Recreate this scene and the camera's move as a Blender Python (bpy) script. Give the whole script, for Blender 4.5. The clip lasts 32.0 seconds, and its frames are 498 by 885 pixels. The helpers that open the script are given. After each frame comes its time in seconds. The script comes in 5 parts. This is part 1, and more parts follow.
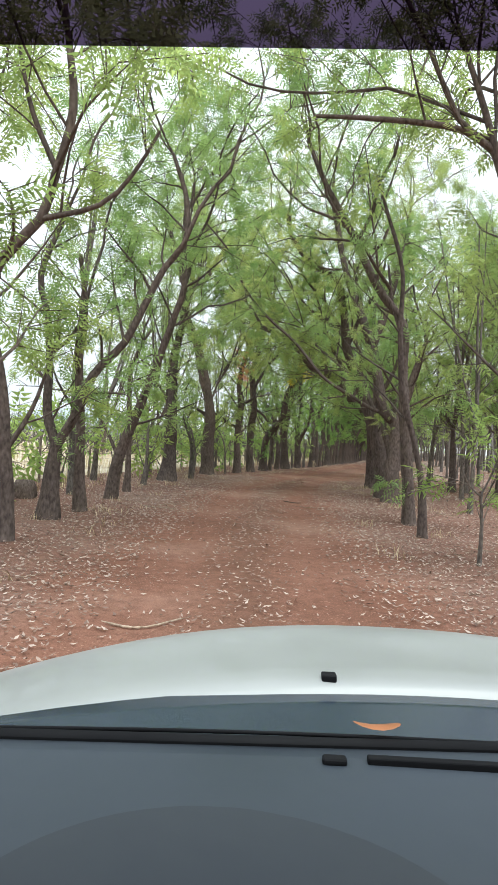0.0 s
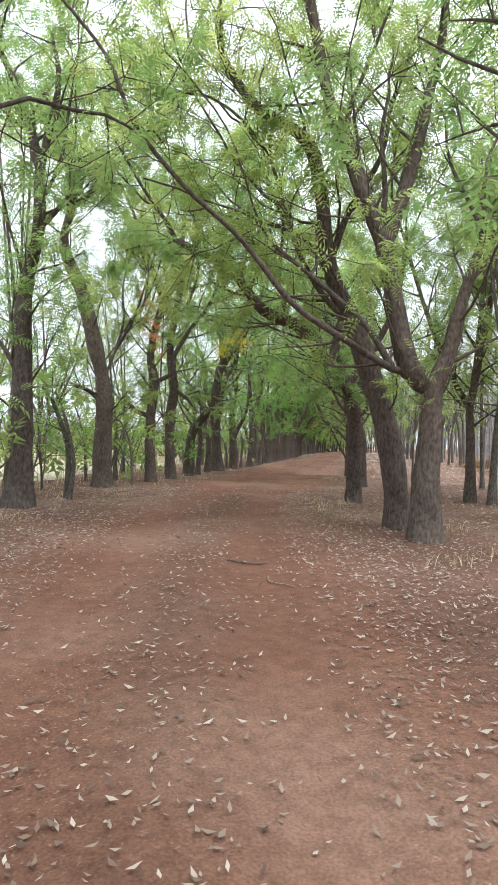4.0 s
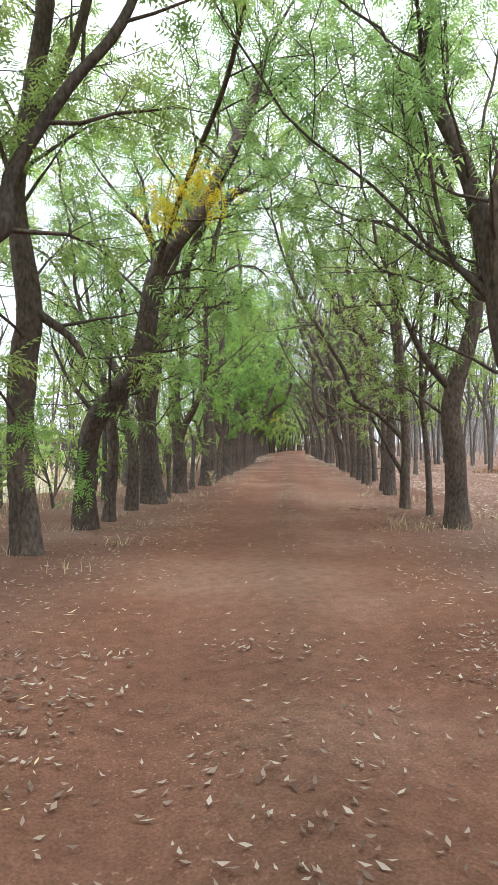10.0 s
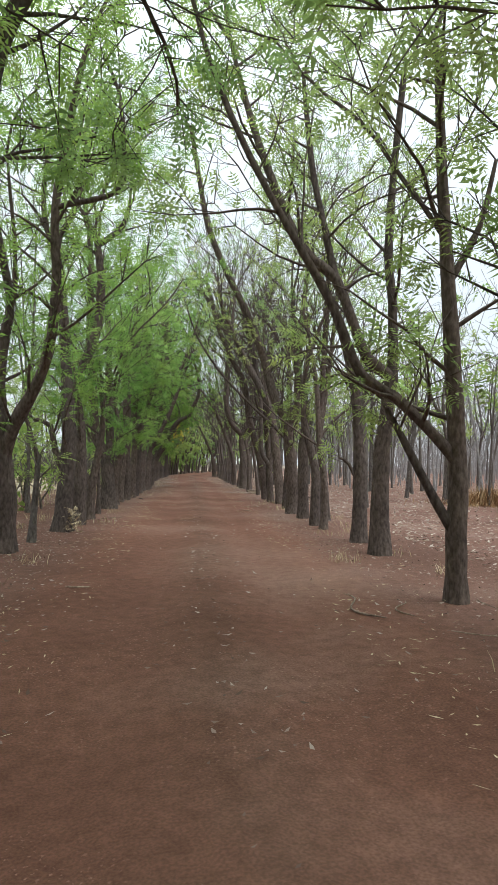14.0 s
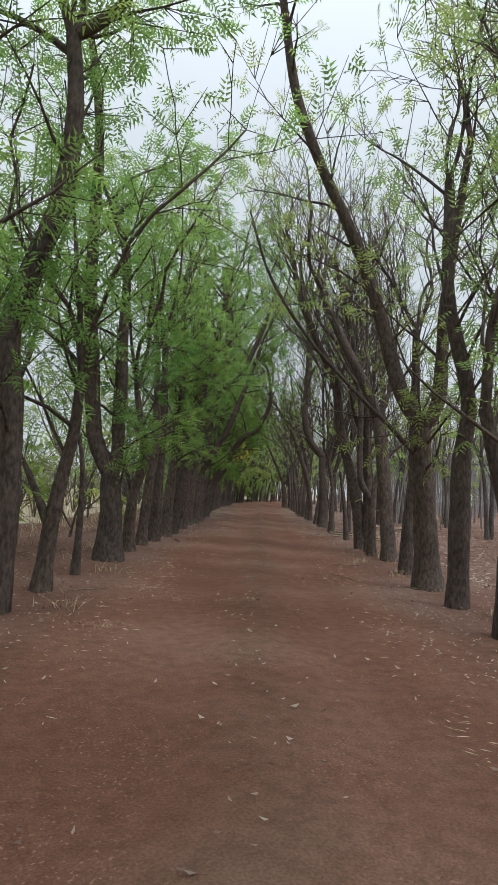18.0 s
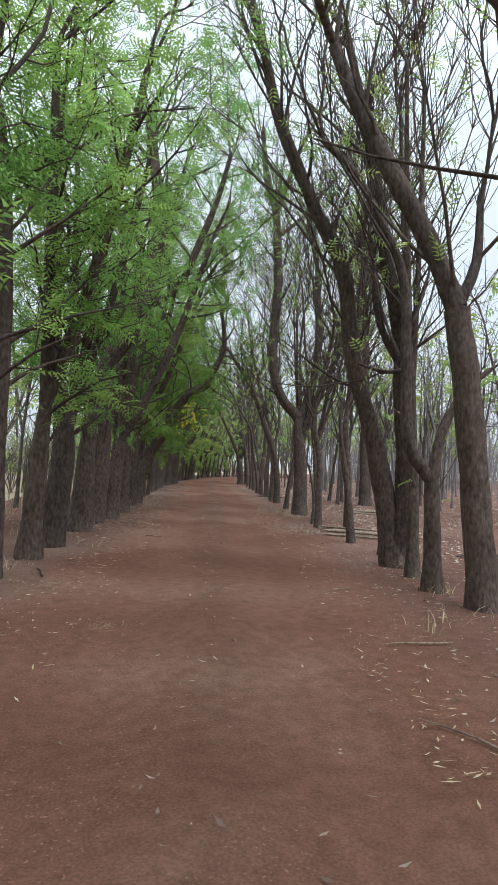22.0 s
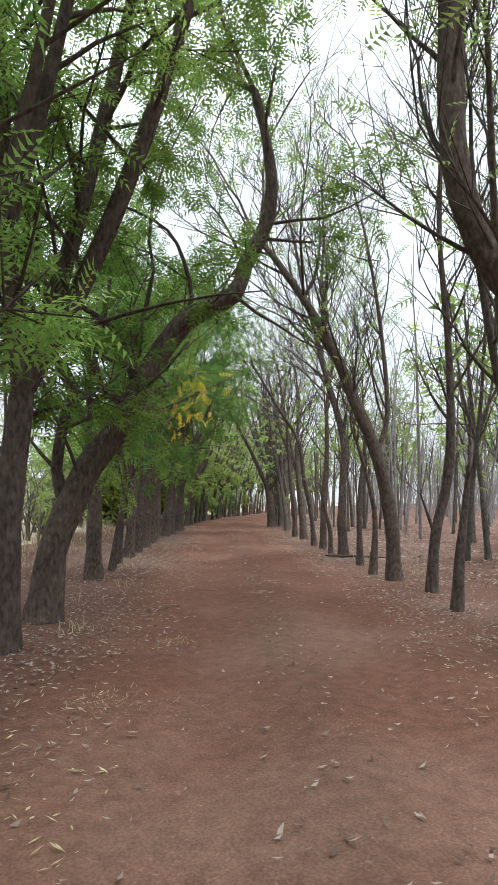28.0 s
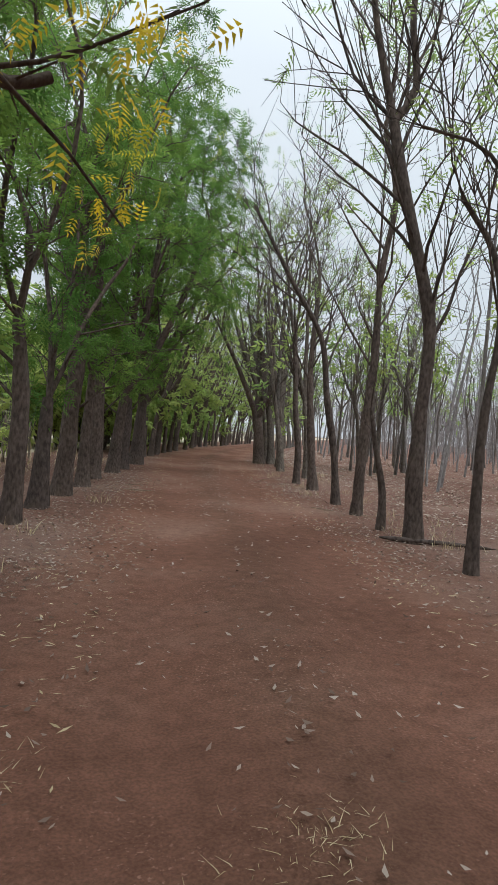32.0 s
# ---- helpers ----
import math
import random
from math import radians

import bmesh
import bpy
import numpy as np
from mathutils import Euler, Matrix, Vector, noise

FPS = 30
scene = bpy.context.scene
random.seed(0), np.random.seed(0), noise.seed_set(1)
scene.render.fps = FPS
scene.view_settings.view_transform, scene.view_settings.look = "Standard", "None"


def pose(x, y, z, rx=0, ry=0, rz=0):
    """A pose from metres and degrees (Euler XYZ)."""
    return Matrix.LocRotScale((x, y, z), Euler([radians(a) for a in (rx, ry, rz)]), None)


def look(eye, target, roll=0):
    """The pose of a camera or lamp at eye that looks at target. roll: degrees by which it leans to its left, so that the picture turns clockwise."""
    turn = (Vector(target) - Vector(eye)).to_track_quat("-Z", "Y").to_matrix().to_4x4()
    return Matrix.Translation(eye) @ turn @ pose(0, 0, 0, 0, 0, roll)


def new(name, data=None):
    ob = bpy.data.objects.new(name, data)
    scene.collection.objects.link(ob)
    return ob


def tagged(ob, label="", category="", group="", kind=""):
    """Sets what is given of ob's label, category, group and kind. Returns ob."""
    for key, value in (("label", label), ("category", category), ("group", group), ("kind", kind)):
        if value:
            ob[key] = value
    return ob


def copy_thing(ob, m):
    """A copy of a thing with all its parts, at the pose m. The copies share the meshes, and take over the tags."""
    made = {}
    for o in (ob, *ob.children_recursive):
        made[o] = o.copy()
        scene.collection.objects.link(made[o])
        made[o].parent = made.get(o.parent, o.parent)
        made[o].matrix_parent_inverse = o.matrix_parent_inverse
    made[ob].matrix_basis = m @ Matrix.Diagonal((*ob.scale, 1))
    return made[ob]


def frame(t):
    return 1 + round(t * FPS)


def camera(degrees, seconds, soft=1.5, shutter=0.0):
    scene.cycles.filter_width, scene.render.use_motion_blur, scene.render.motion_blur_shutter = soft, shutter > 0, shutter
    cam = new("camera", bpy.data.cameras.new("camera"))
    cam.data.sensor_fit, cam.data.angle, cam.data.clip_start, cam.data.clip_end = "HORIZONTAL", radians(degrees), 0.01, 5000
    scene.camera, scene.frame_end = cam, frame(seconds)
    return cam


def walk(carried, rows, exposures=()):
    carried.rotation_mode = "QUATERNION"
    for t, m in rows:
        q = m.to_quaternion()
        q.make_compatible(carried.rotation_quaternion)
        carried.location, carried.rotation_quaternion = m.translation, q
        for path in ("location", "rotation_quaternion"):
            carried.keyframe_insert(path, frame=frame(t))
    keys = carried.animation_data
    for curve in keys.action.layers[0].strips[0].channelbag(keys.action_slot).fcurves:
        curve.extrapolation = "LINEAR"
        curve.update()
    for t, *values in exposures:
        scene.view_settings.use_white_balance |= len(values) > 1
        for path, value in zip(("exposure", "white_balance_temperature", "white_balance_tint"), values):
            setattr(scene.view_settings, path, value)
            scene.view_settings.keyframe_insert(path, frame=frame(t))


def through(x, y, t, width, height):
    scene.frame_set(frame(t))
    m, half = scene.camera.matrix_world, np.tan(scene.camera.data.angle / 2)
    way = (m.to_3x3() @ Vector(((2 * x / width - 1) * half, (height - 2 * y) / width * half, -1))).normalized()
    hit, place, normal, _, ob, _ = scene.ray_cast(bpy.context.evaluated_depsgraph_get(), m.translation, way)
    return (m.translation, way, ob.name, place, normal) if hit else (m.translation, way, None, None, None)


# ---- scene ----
cam = camera(43.6, 32.0, 1.15)
PATH = [
    (0, (1.102, 5.615, 1.39), (1.069, 7.615, 1.389), 3.3),
    (0.5, (1.099, 6.627, 1.389), (1.113, 8.626, 1.435), 3.6),
    (1, (1.131, 7.591, 1.399), (1.15, 9.59, 1.354), 3.8),
    (1.5, (1.099, 8.697, 1.395), (1.094, 10.696, 1.433), 2.5),
    (2, (1.085, 9.713, 1.378), (1.111, 11.713, 1.362), 4.4),
    (2.5, (1.092, 10.754, 1.375), (1.071, 12.754, 1.329), 5.4),
    (3, (1.126, 11.775, 1.385), (1.117, 13.775, 1.349), 5.1),
    (3.5, (1.213, 12.808, 1.351), (1.245, 14.807, 1.308), 4.1),
    (4, (1.292, 13.776, 1.355), (1.487, 15.766, 1.349), 1.7),
    (4.5, (1.323, 14.775, 1.34), (1.493, 16.768, 1.367), -0.2),
    (6.5, (1.005, 19.973, 1.339), (1.274, 21.953, 1.411), 0.5),
    (7, (1.044, 20.971, 1.358), (1.356, 22.946, 1.382), 2.7),
    (7.5, (1.118, 21.915, 1.341), (1.434, 23.889, 1.373), 0.8),
    (8, (1.25, 22.781, 1.388), (1.659, 24.734, 1.513), -0.1),
    (8.5, (1.313, 23.714, 1.418), (1.671, 25.678, 1.526), 1.4),
    (9, (1.434, 24.699, 1.396), (1.672, 26.678, 1.567), 2.9),
    (9.5, (1.564, 25.661, 1.414), (1.951, 27.622, 1.343), 2.9),
    (10, (1.827, 26.678, 1.405), (2.24, 28.635, 1.401), 0.5),
    (10.5, (2.013, 27.683, 1.404), (2.378, 29.65, 1.401), 3.1),
    (11, (2.214, 28.662, 1.379), (2.551, 30.633, 1.373), 4.4),
    (11.5, (2.412, 29.667, 1.39), (2.73, 31.642, 1.394), 5.2),
    (12, (2.617, 30.662, 1.379), (2.93, 32.638, 1.373), 6.6),
    (12.5, (2.835, 31.576, 1.374), (3.119, 33.555, 1.33), 7.4),
    (13, (3.114, 32.415, 1.407), (3.353, 34.4, 1.39), 6.0),
    (13.5, (3.364, 33.123, 1.418), (3.911, 35.047, 1.412), 3.0),
    (14, (3.591, 33.881, 1.356), (4.302, 35.749, 1.425), 1.4),
    (14.5, (3.899, 34.773, 1.4), (4.42, 36.704, 1.418), 3.1),
    (16.5, (5.029, 38.391, 1.379), (5.527, 40.326, 1.462), 2.6),
    (17, (5.26, 39.249, 1.38), (5.76, 41.182, 1.497), 4.2),
    (17.5, (5.486, 40.076, 1.37), (5.949, 42.019, 1.467), 5.0),
    (18, (5.751, 40.934, 1.358), (6.239, 42.868, 1.508), 4.2),
    (18.5, (5.998, 41.79, 1.365), (6.472, 43.732, 1.423), 5.4),
    (19, (6.236, 42.669, 1.373), (6.722, 44.604, 1.507), 6.0),
    (19.5, (6.482, 43.564, 1.376), (7.006, 45.491, 1.49), 6.2),
    (20, (6.73, 44.418, 1.354), (7.24, 46.351, 1.384), 6.1),
    (20.5, (6.992, 45.217, 1.353), (7.544, 47.139, 1.385), 2.5),
    (21, (7.221, 46.137, 1.355), (7.764, 48.059, 1.463), 2.4),
    (21.5, (7.501, 47.108, 1.359), (8.092, 49.016, 1.465), 2.4),
    (22, (7.767, 48.162, 1.374), (8.41, 50.054, 1.452), 3.1),
    (22.5, (8.005, 49.183, 1.415), (8.745, 51.04, 1.478), 6.0),
    (23, (8.272, 50.257, 1.413), (9.076, 52.083, 1.553), 1.9),
    (23.5, (8.528, 51.345, 1.381), (9.247, 53.207, 1.511), 2.2),
    (24, (8.784, 52.455, 1.401), (9.401, 54.351, 1.554), 1.9),
    (24.5, (9.04, 53.591, 1.408), (9.576, 55.51, 1.574), 1.3),
    (25, (9.278, 54.682, 1.36), (9.829, 56.601, 1.47), 1.5),
    (25.5, (9.508, 55.774, 1.355), (10.1, 57.683, 1.429), 0.9),
    (27.5, (10.59, 60.027, 1.384), (11.214, 61.923, 1.505), -0.6),
    (28, (10.921, 61.053, 1.371), (11.527, 62.95, 1.559), 0.6),
    (28.5, (11.194, 61.976, 1.365), (11.788, 63.884, 1.447), 1.3),
    (29, (11.496, 62.883, 1.383), (12.08, 64.793, 1.485), 1.6),
    (29.5, (11.75, 63.802, 1.366), (12.296, 65.725, 1.438), 3.8),
    (30, (11.994, 64.668, 1.359), (12.502, 66.602, 1.319), 3.4),
    (30.5, (12.227, 65.525, 1.401), (12.731, 67.459, 1.483), 3.7),
    (31, (12.474, 66.392, 1.384), (13.059, 68.304, 1.406), 2.2),
    (31.5, (12.699, 67.283, 1.373), (13.35, 69.174, 1.354), 2.8),
    (32, (12.918, 68.191, 1.347), (13.604, 70.07, 1.313), 4.1),
]
# white balance and exposure as the phone changed them on the way
walk(cam, [(t, look(eye, target, roll)) for t, eye, target, roll in PATH], [
    (0.0, 0.25, 6000, 1), (2.0, 0.3, 5950, 1), (4.0, 0.45, 5900, 1), (9.0, 0.54, 5950, 1), (12.8, 0.66, 5950, 1), (14.0, 0.0, 5950, 1), (14.6, -0.12, 5950, 1),
    (17.0, -0.55, 5950, 3), (19.0, -0.52, 5950, 3), (21.0, -0.2, 5800, 3), (22.0, -0.18, 5750, 3), (24.0, -0.05, 5700, 3), (25.2, -0.15, 5800, 3), (27.0, -0.05, 5950, 3),
    (28.0, 0.08, 5950, 3), (29.0, -0.4, 5950, 3), (30.0, -0.4, 5950, 3), (32.0, -0.42, 5950, 3)])

# ---- world and sun: a bright overcast sky ----
world = bpy.data.worlds.new("overcast_sky")
scene.world = world
world.use_nodes = True
wt = world.node_tree
sky = wt.nodes.new("ShaderNodeTexSky")
sky.sky_type, sky.sun_disc = "NISHITA", False
sky.sun_elevation, sky.sun_rotation = radians(58), radians(205)
sky.dust_density, sky.air_density = 4.0, 1.0
# an overcast sky is brightest overhead and dims towards the horizon
where = wt.nodes.new("ShaderNodeTexCoord")
split = wt.nodes.new("ShaderNodeSeparateXYZ")
wt.links.new(where.outputs["Generated"], split.inputs[0])
dome = wt.nodes.new("ShaderNodeValToRGB")
for k, (p, v) in enumerate(((0.0, 9.2), (0.2, 10.2), (0.5, 12.2), (1.0, 22.0))):
    if k > 1:
        dome.color_ramp.elements.new(p)
    dome.color_ramp.elements[k].position, dome.color_ramp.elements[k].color = p, (v, v, v * 1.03, 1)
wt.links.new(split.outputs[2], dome.inputs[0])
cloud = wt.nodes.new("ShaderNodeTexNoise")
cloud.inputs["Scale"].default_value, cloud.inputs["Detail"].default_value = 2.2, 5.0
wt.links.new(where.outputs["Generated"], cloud.inputs["Vector"])
ramp = wt.nodes.new("ShaderNodeValToRGB")
ramp.color_ramp.elements[0].position, ramp.color_ramp.elements[0].color = 0.3, (0.95, 0.95, 0.97, 1)
ramp.color_ramp.elements[1].position, ramp.color_ramp.elements[1].color = 0.75, (1.05, 1.05, 1.05, 1)
wt.links.new(cloud.outputs["Fac"], ramp.inputs[0])
shade = wt.nodes.new("ShaderNodeMixRGB")
shade.blend_type, shade.inputs[0].default_value = "MULTIPLY", 1.0
wt.links.new(dome.outputs[0], shade.inputs[1])
wt.links.new(ramp.outputs[0], shade.inputs[2])
mix = wt.nodes.new("ShaderNodeMixRGB")
mix.inputs[0].default_value = 0.95
wt.links.new(sky.outputs[0], mix.inputs[1])
wt.links.new(shade.outputs[0], mix.inputs[2])
wt.links.new(mix.outputs[0], wt.nodes["Background"].inputs[0])
wt.nodes["Background"].inputs[1].default_value = 0.1
sun = new("sun", bpy.data.lights.new("sun", "SUN"))
sun.data.energy, sun.data.angle, sun.data.color = 3.0, radians(50), (1.0, 0.97, 0.92)
sun.matrix_world = look((0, 0, 60), (-14, 26, 0))

# ---- materials ----


def material(name, rough=0.9, spec=0.2):
    m = bpy.data.materials.new(name)
    m.use_nodes = True
    b = m.node_tree.nodes["Principled BSDF"]
    b.inputs["Roughness"].default_value = rough
    b.inputs["Specular IOR Level"].default_value = spec
    return m, m.node_tree, b


def noise_node(t, scale, detail=4.0, stretch=None, coord="Object"):
    c = t.nodes.new("ShaderNodeTexCoord")
    n = t.nodes.new("ShaderNodeTexNoise")
    n.inputs["Scale"].default_value, n.inputs["Detail"].default_value = scale, detail
    if stretch:
        mp = t.nodes.new("ShaderNodeMapping")
        mp.inputs["Scale"].default_value = stretch
        t.links.new(c.outputs[coord], mp.inputs[0])
        t.links.new(mp.outputs[0], n.inputs["Vector"])
    else:
        t.links.new(c.outputs[coord], n.inputs["Vector"])
    return n


def ramp_node(t, source, *stops):
    r = t.nodes.new("ShaderNodeValToRGB")
    e = r.color_ramp.elements
    while len(e) < len(stops):
        e.new(0.5)
    for k, (p, c) in enumerate(stops):
        e[k].position, e[k].color = p, (*c, 1)
    t.links.new(source, r.inputs[0])
    return r


def mix_node(t, a, b, fac, kind="MIX"):
    m = t.nodes.new("ShaderNodeMixRGB")
    m.blend_type = kind
    for k, v in ((0, fac), (1, a), (2, b)):
        if isinstance(v, (float, int)):
            m.inputs[k].default_value = v
        elif isinstance(v, tuple):
            m.inputs[k].default_value = (*v, 1)
        else:
            t.links.new(v, m.inputs[k])
    return m


def bump(t, b, source, strength, distance):
    n = t.nodes.new("ShaderNodeBump")
    n.inputs["Strength"].default_value, n.inputs["Distance"].default_value = strength, distance
    t.links.new(source, n.inputs["Height"])
    t.links.new(n.outputs[0], b.inputs["Normal"])


def soil(name, dark, mid, pale, grain=9.0, tracks=False):
    m, t, b = material(name, 0.95, 0.1)
    big = noise_node(t, 0.35, 5)
    small = noise_node(t, grain, 6)
    fine = noise_node(t, 70.0, 3)
    c1 = ramp_node(t, big.outputs["Fac"], (0.3, dark), (0.5, mid), (0.72, pale))
    c2 = ramp_node(t, small.outputs["Fac"], (0.3, (0.8, 0.79, 0.78)), (0.55, (1, 1, 1)), (0.75, (1.14, 1.13, 1.12)))
    c3 = ramp_node(t, fine.outputs["Fac"], (0.35, (0.8, 0.8, 0.8)), (0.65, (1.15, 1.15, 1.15)))
    both = mix_node(t, c1.outputs[0], c2.outputs[0], 1.0, "MULTIPLY")
    all3 = mix_node(t, both.outputs[0], c3.outputs[0], 1.0, "MULTIPLY")
    crumb = noise_node(t, 48.0, 2)
    patch = noise_node(t, 0.8, 4)
    spots = ramp_node(t, crumb.outputs["Fac"], (0.62, (0, 0, 0)), (0.7, (1, 1, 1)))
    where = ramp_node(t, patch.outputs["Fac"], (0.42, (0, 0, 0)), (0.62, (0.6, 0.6, 0.6)))
    both2 = mix_node(t, spots.outputs[0], where.outputs[0], 1.0, "MULTIPLY")
    last = mix_node(t, all3.outputs[0], tuple(min(0.7, v * 1.7) for v in pale), both2.outputs[0])
    if tracks:
        # packed wheel tracks and a loose, redder crown; the map's first axis runs across the lane
        uv = t.nodes.new("ShaderNodeUVMap")
        sx = t.nodes.new("ShaderNodeSeparateXYZ")
        t.links.new(uv.outputs[0], sx.inputs[0])
        wob = t.nodes.new("ShaderNodeMath")
        wob.operation = "MULTIPLY_ADD"
        t.links.new(patch.outputs["Fac"], wob.inputs[0])
        wob.inputs[1].default_value = 0.1
        t.links.new(sx.outputs[0], wob.inputs[2])
        way = ramp_node(t, wob.outputs[0], (0.0, (0.97, 1.03, 1.08)), (0.27, (0.98, 1.02, 1.05)), (0.36, (1.06, 1.0, 0.96)), (0.42, (1.0, 0.95, 0.92)), (0.455, (1.03, 0.98, 0.95)),
                        (0.49, (1.0, 0.96, 0.93)), (0.55, (0.86, 0.86, 0.83)), (0.61, (1.0, 0.96, 0.93)), (0.645, (1.03, 0.98, 0.95)), (0.68, (1.0, 0.95, 0.92)), (0.74, (1.06, 1.0, 0.96)), (0.83, (0.98, 1.02, 1.05)), (1.0, (0.97, 1.03, 1.08)))
        last = mix_node(t, last.outputs[0], way.outputs[0], 1.0, "MULTIPLY")
    t.links.new(last.outputs[0], b.inputs["Base Color"])
    bump(t, b, fine.outputs["Fac"], 0.5, 0.02)
    return m


def bark(name, dark, mid, pale):
    m, t, b = material(name, 0.95, 0.1)
    ridge = noise_node(t, 16.0, 8, (1.7, 1.7, 0.75))
    blot = noise_node(t, 2.1, 6)
    lichen = noise_node(t, 5.5, 5)
    tint = t.nodes.new("ShaderNodeObjectInfo")
    c1 = ramp_node(t, ridge.outputs["Fac"], (0.32, dark), (0.5, mid), (0.72, pale))
    c2 = ramp_node(t, blot.outputs["Fac"], (0.3, (0.78, 0.77, 0.77)), (0.5, (1, 1, 1)), (0.72, (1.2, 1.16, 1.12)))
    c3 = ramp_node(t, tint.outputs["Random"], (0.0, (0.85, 0.85, 0.87)), (1.0, (1.12, 1.08, 1.04)))
    mul = mix_node(t, c1.outputs[0], c2.outputs[0], 1.0, "MULTIPLY")
    spots = ramp_node(t, lichen.outputs["Fac"], (0.58, (0, 0, 0)), (0.7, (0.28, 0.28, 0.28)))
    grown = mix_node(t, mul.outputs[0], tuple(v * 1.25 for v in pale), spots.outputs[0])
    end = mix_node(t, grown.outputs[0], c3.outputs[0], 1.0, "MULTIPLY")
    t.links.new(end.outputs[0], b.inputs["Base Color"])
    bump(t, b, ridge.outputs["Fac"], 0.6, 0.03)
    return m


def leaf(name, deep, mid, bright, through=0.45):
    m, t, b = material(name, 0.6, 0.14)
    big = noise_node(t, 0.45, 3)
    small = noise_node(t, 6.0, 2)
    c1 = ramp_node(t, big.outputs["Fac"], (0.32, deep), (0.5, mid), (0.7, bright))
    c2 = ramp_node(t, small.outputs["Fac"], (0.3, (0.7, 0.72, 0.7)), (0.7, (1.3, 1.25, 1.2)))
    tint = t.nodes.new("ShaderNodeObjectInfo")
    c3 = ramp_node(t, tint.outputs["Random"], (0.0, (0.88, 0.95, 0.95)), (1.0, (1.2, 1.06, 0.95)))
    both = mix_node(t, c1.outputs[0], c2.outputs[0], 1.0, "MULTIPLY")
    end = mix_node(t, both.outputs[0], c3.outputs[0], 1.0, "MULTIPLY")
    t.links.new(end.outputs[0], b.inputs["Base Color"])
    tr = t.nodes.new("ShaderNodeBsdfTranslucent")
    t.links.new(end.outputs[0], tr.inputs["Color"])
    ms = t.nodes.new("ShaderNodeMixShader")
    ms.inputs[0].default_value = through
    out = t.nodes["Material Output"]
    t.links.new(b.outputs[0], ms.inputs[1])
    t.links.new(tr.outputs[0], ms.inputs[2])
    t.links.new(ms.outputs[0], out.inputs["Surface"])
    return m


def island_leaf(name, *stops):
    """Dry leaves and straw, each piece of its own shade."""
    m, t, b = material(name, 0.85, 0.15)
    g = t.nodes.new("ShaderNodeNewGeometry")
    c = ramp_node(t, g.outputs["Random Per Island"], *stops)
    t.links.new(c.outputs[0], b.inputs["Base Color"])
    return m


def painted(name, color, rough, metal=0.0, coat=0.0):
    m, t, b = material(name, rough, 0.5)
    n = noise_node(t, 3.0, 5)
    c = ramp_node(t, n.outputs["Fac"], (0.3, tuple(v * 0.9 for v in color)), (0.7, tuple(min(1, v * 1.06) for v in color)))
    t.links.new(c.outputs[0], b.inputs["Base Color"])
    r = ramp_node(t, n.outputs["Fac"], (0.3, (rough * 0.8,) * 3), (0.7, (min(1, rough * 1.25),) * 3))
    t.links.new(r.outputs[0], b.inputs["Roughness"])
    b.inputs["Metallic"].default_value, b.inputs["Coat Weight"].default_value = metal, coat
    return m


M_SOIL = soil("red_earth", (0.132, 0.066, 0.047), (0.182, 0.094, 0.068), (0.245, 0.15, 0.117), tracks=True)
M_FIELD = soil("dry_field", (0.37, 0.31, 0.22), (0.47, 0.4, 0.3), (0.56, 0.49, 0.39), 4.0)
# bark for the far wood, with distance haze put into its colour
M_BARK_HAZED = bark("hazed_bark", (0.2, 0.18, 0.17), (0.3, 0.275, 0.265), (0.42, 0.39, 0.38))
M_BARK = bark("brown_bark", (0.064, 0.05, 0.045), (0.108, 0.085, 0.076), (0.165, 0.134, 0.118))
M_BARK_GREY = bark("grey_bark", (0.075, 0.064, 0.057), (0.135, 0.117, 0.105), (0.21, 0.185, 0.165))
M_LEAF = leaf("neem_leaf", (0.165, 0.31, 0.085), (0.26, 0.43, 0.122), (0.37, 0.535, 0.175), 0.74)
# darker copy of the neem leaf: shade of dense crowns put into colour
M_LEAF_SHADED = leaf("shaded_neem_leaf", (0.1, 0.19, 0.045), (0.165, 0.28, 0.068), (0.25, 0.37, 0.1), 0.72)
M_LEAF_DRY = leaf("dusty_leaf", (0.215, 0.31, 0.108), (0.325, 0.435, 0.16), (0.455, 0.55, 0.23), 0.74)
M_LEAF_PALE = leaf("young_leaf", (0.22, 0.32, 0.1), (0.32, 0.44, 0.145), (0.44, 0.54, 0.2), 0.72)
M_SCRUB = leaf("scrub_leaf", (0.22, 0.22, 0.12), (0.3, 0.29, 0.17), (0.4, 0.38, 0.24), 0.5)
M_YELLOW = leaf("yellow_leaf", (0.6, 0.5, 0.04), (0.74, 0.62, 0.05), (0.82, 0.72, 0.1), 0.55)
M_ORANGE = leaf("withered_leaf", (0.38, 0.14, 0.07), (0.48, 0.2, 0.1), (0.55, 0.3, 0.15), 0.4)
M_LITTER = island_leaf("leaf_litter", (0.0, (0.1, 0.062, 0.047)), (0.35, (0.19, 0.13, 0.105)), (0.7, (0.32, 0.24, 0.2)), (1.0, (0.46, 0.38, 0.33)))
M_PALE_LITTER = island_leaf("pale_litter", (0.0, (0.22, 0.16, 0.12)), (0.5, (0.38, 0.31, 0.25)), (1.0, (0.58, 0.51, 0.44)))
M_STRAW = island_leaf("straw", (0.0, (0.34, 0.25, 0.14)), (0.5, (0.5, 0.4, 0.25)), (1.0, (0.66, 0.56, 0.38)))
M_RUST = island_leaf("rusty_stems", (0.0, (0.22, 0.12, 0.06)), (0.5, (0.36, 0.22, 0.11)), (1.0, (0.48, 0.34, 0.2)))
M_STICK = bark("dead_wood", (0.16, 0.12, 0.09), (0.28, 0.22, 0.17), (0.42, 0.35, 0.28))
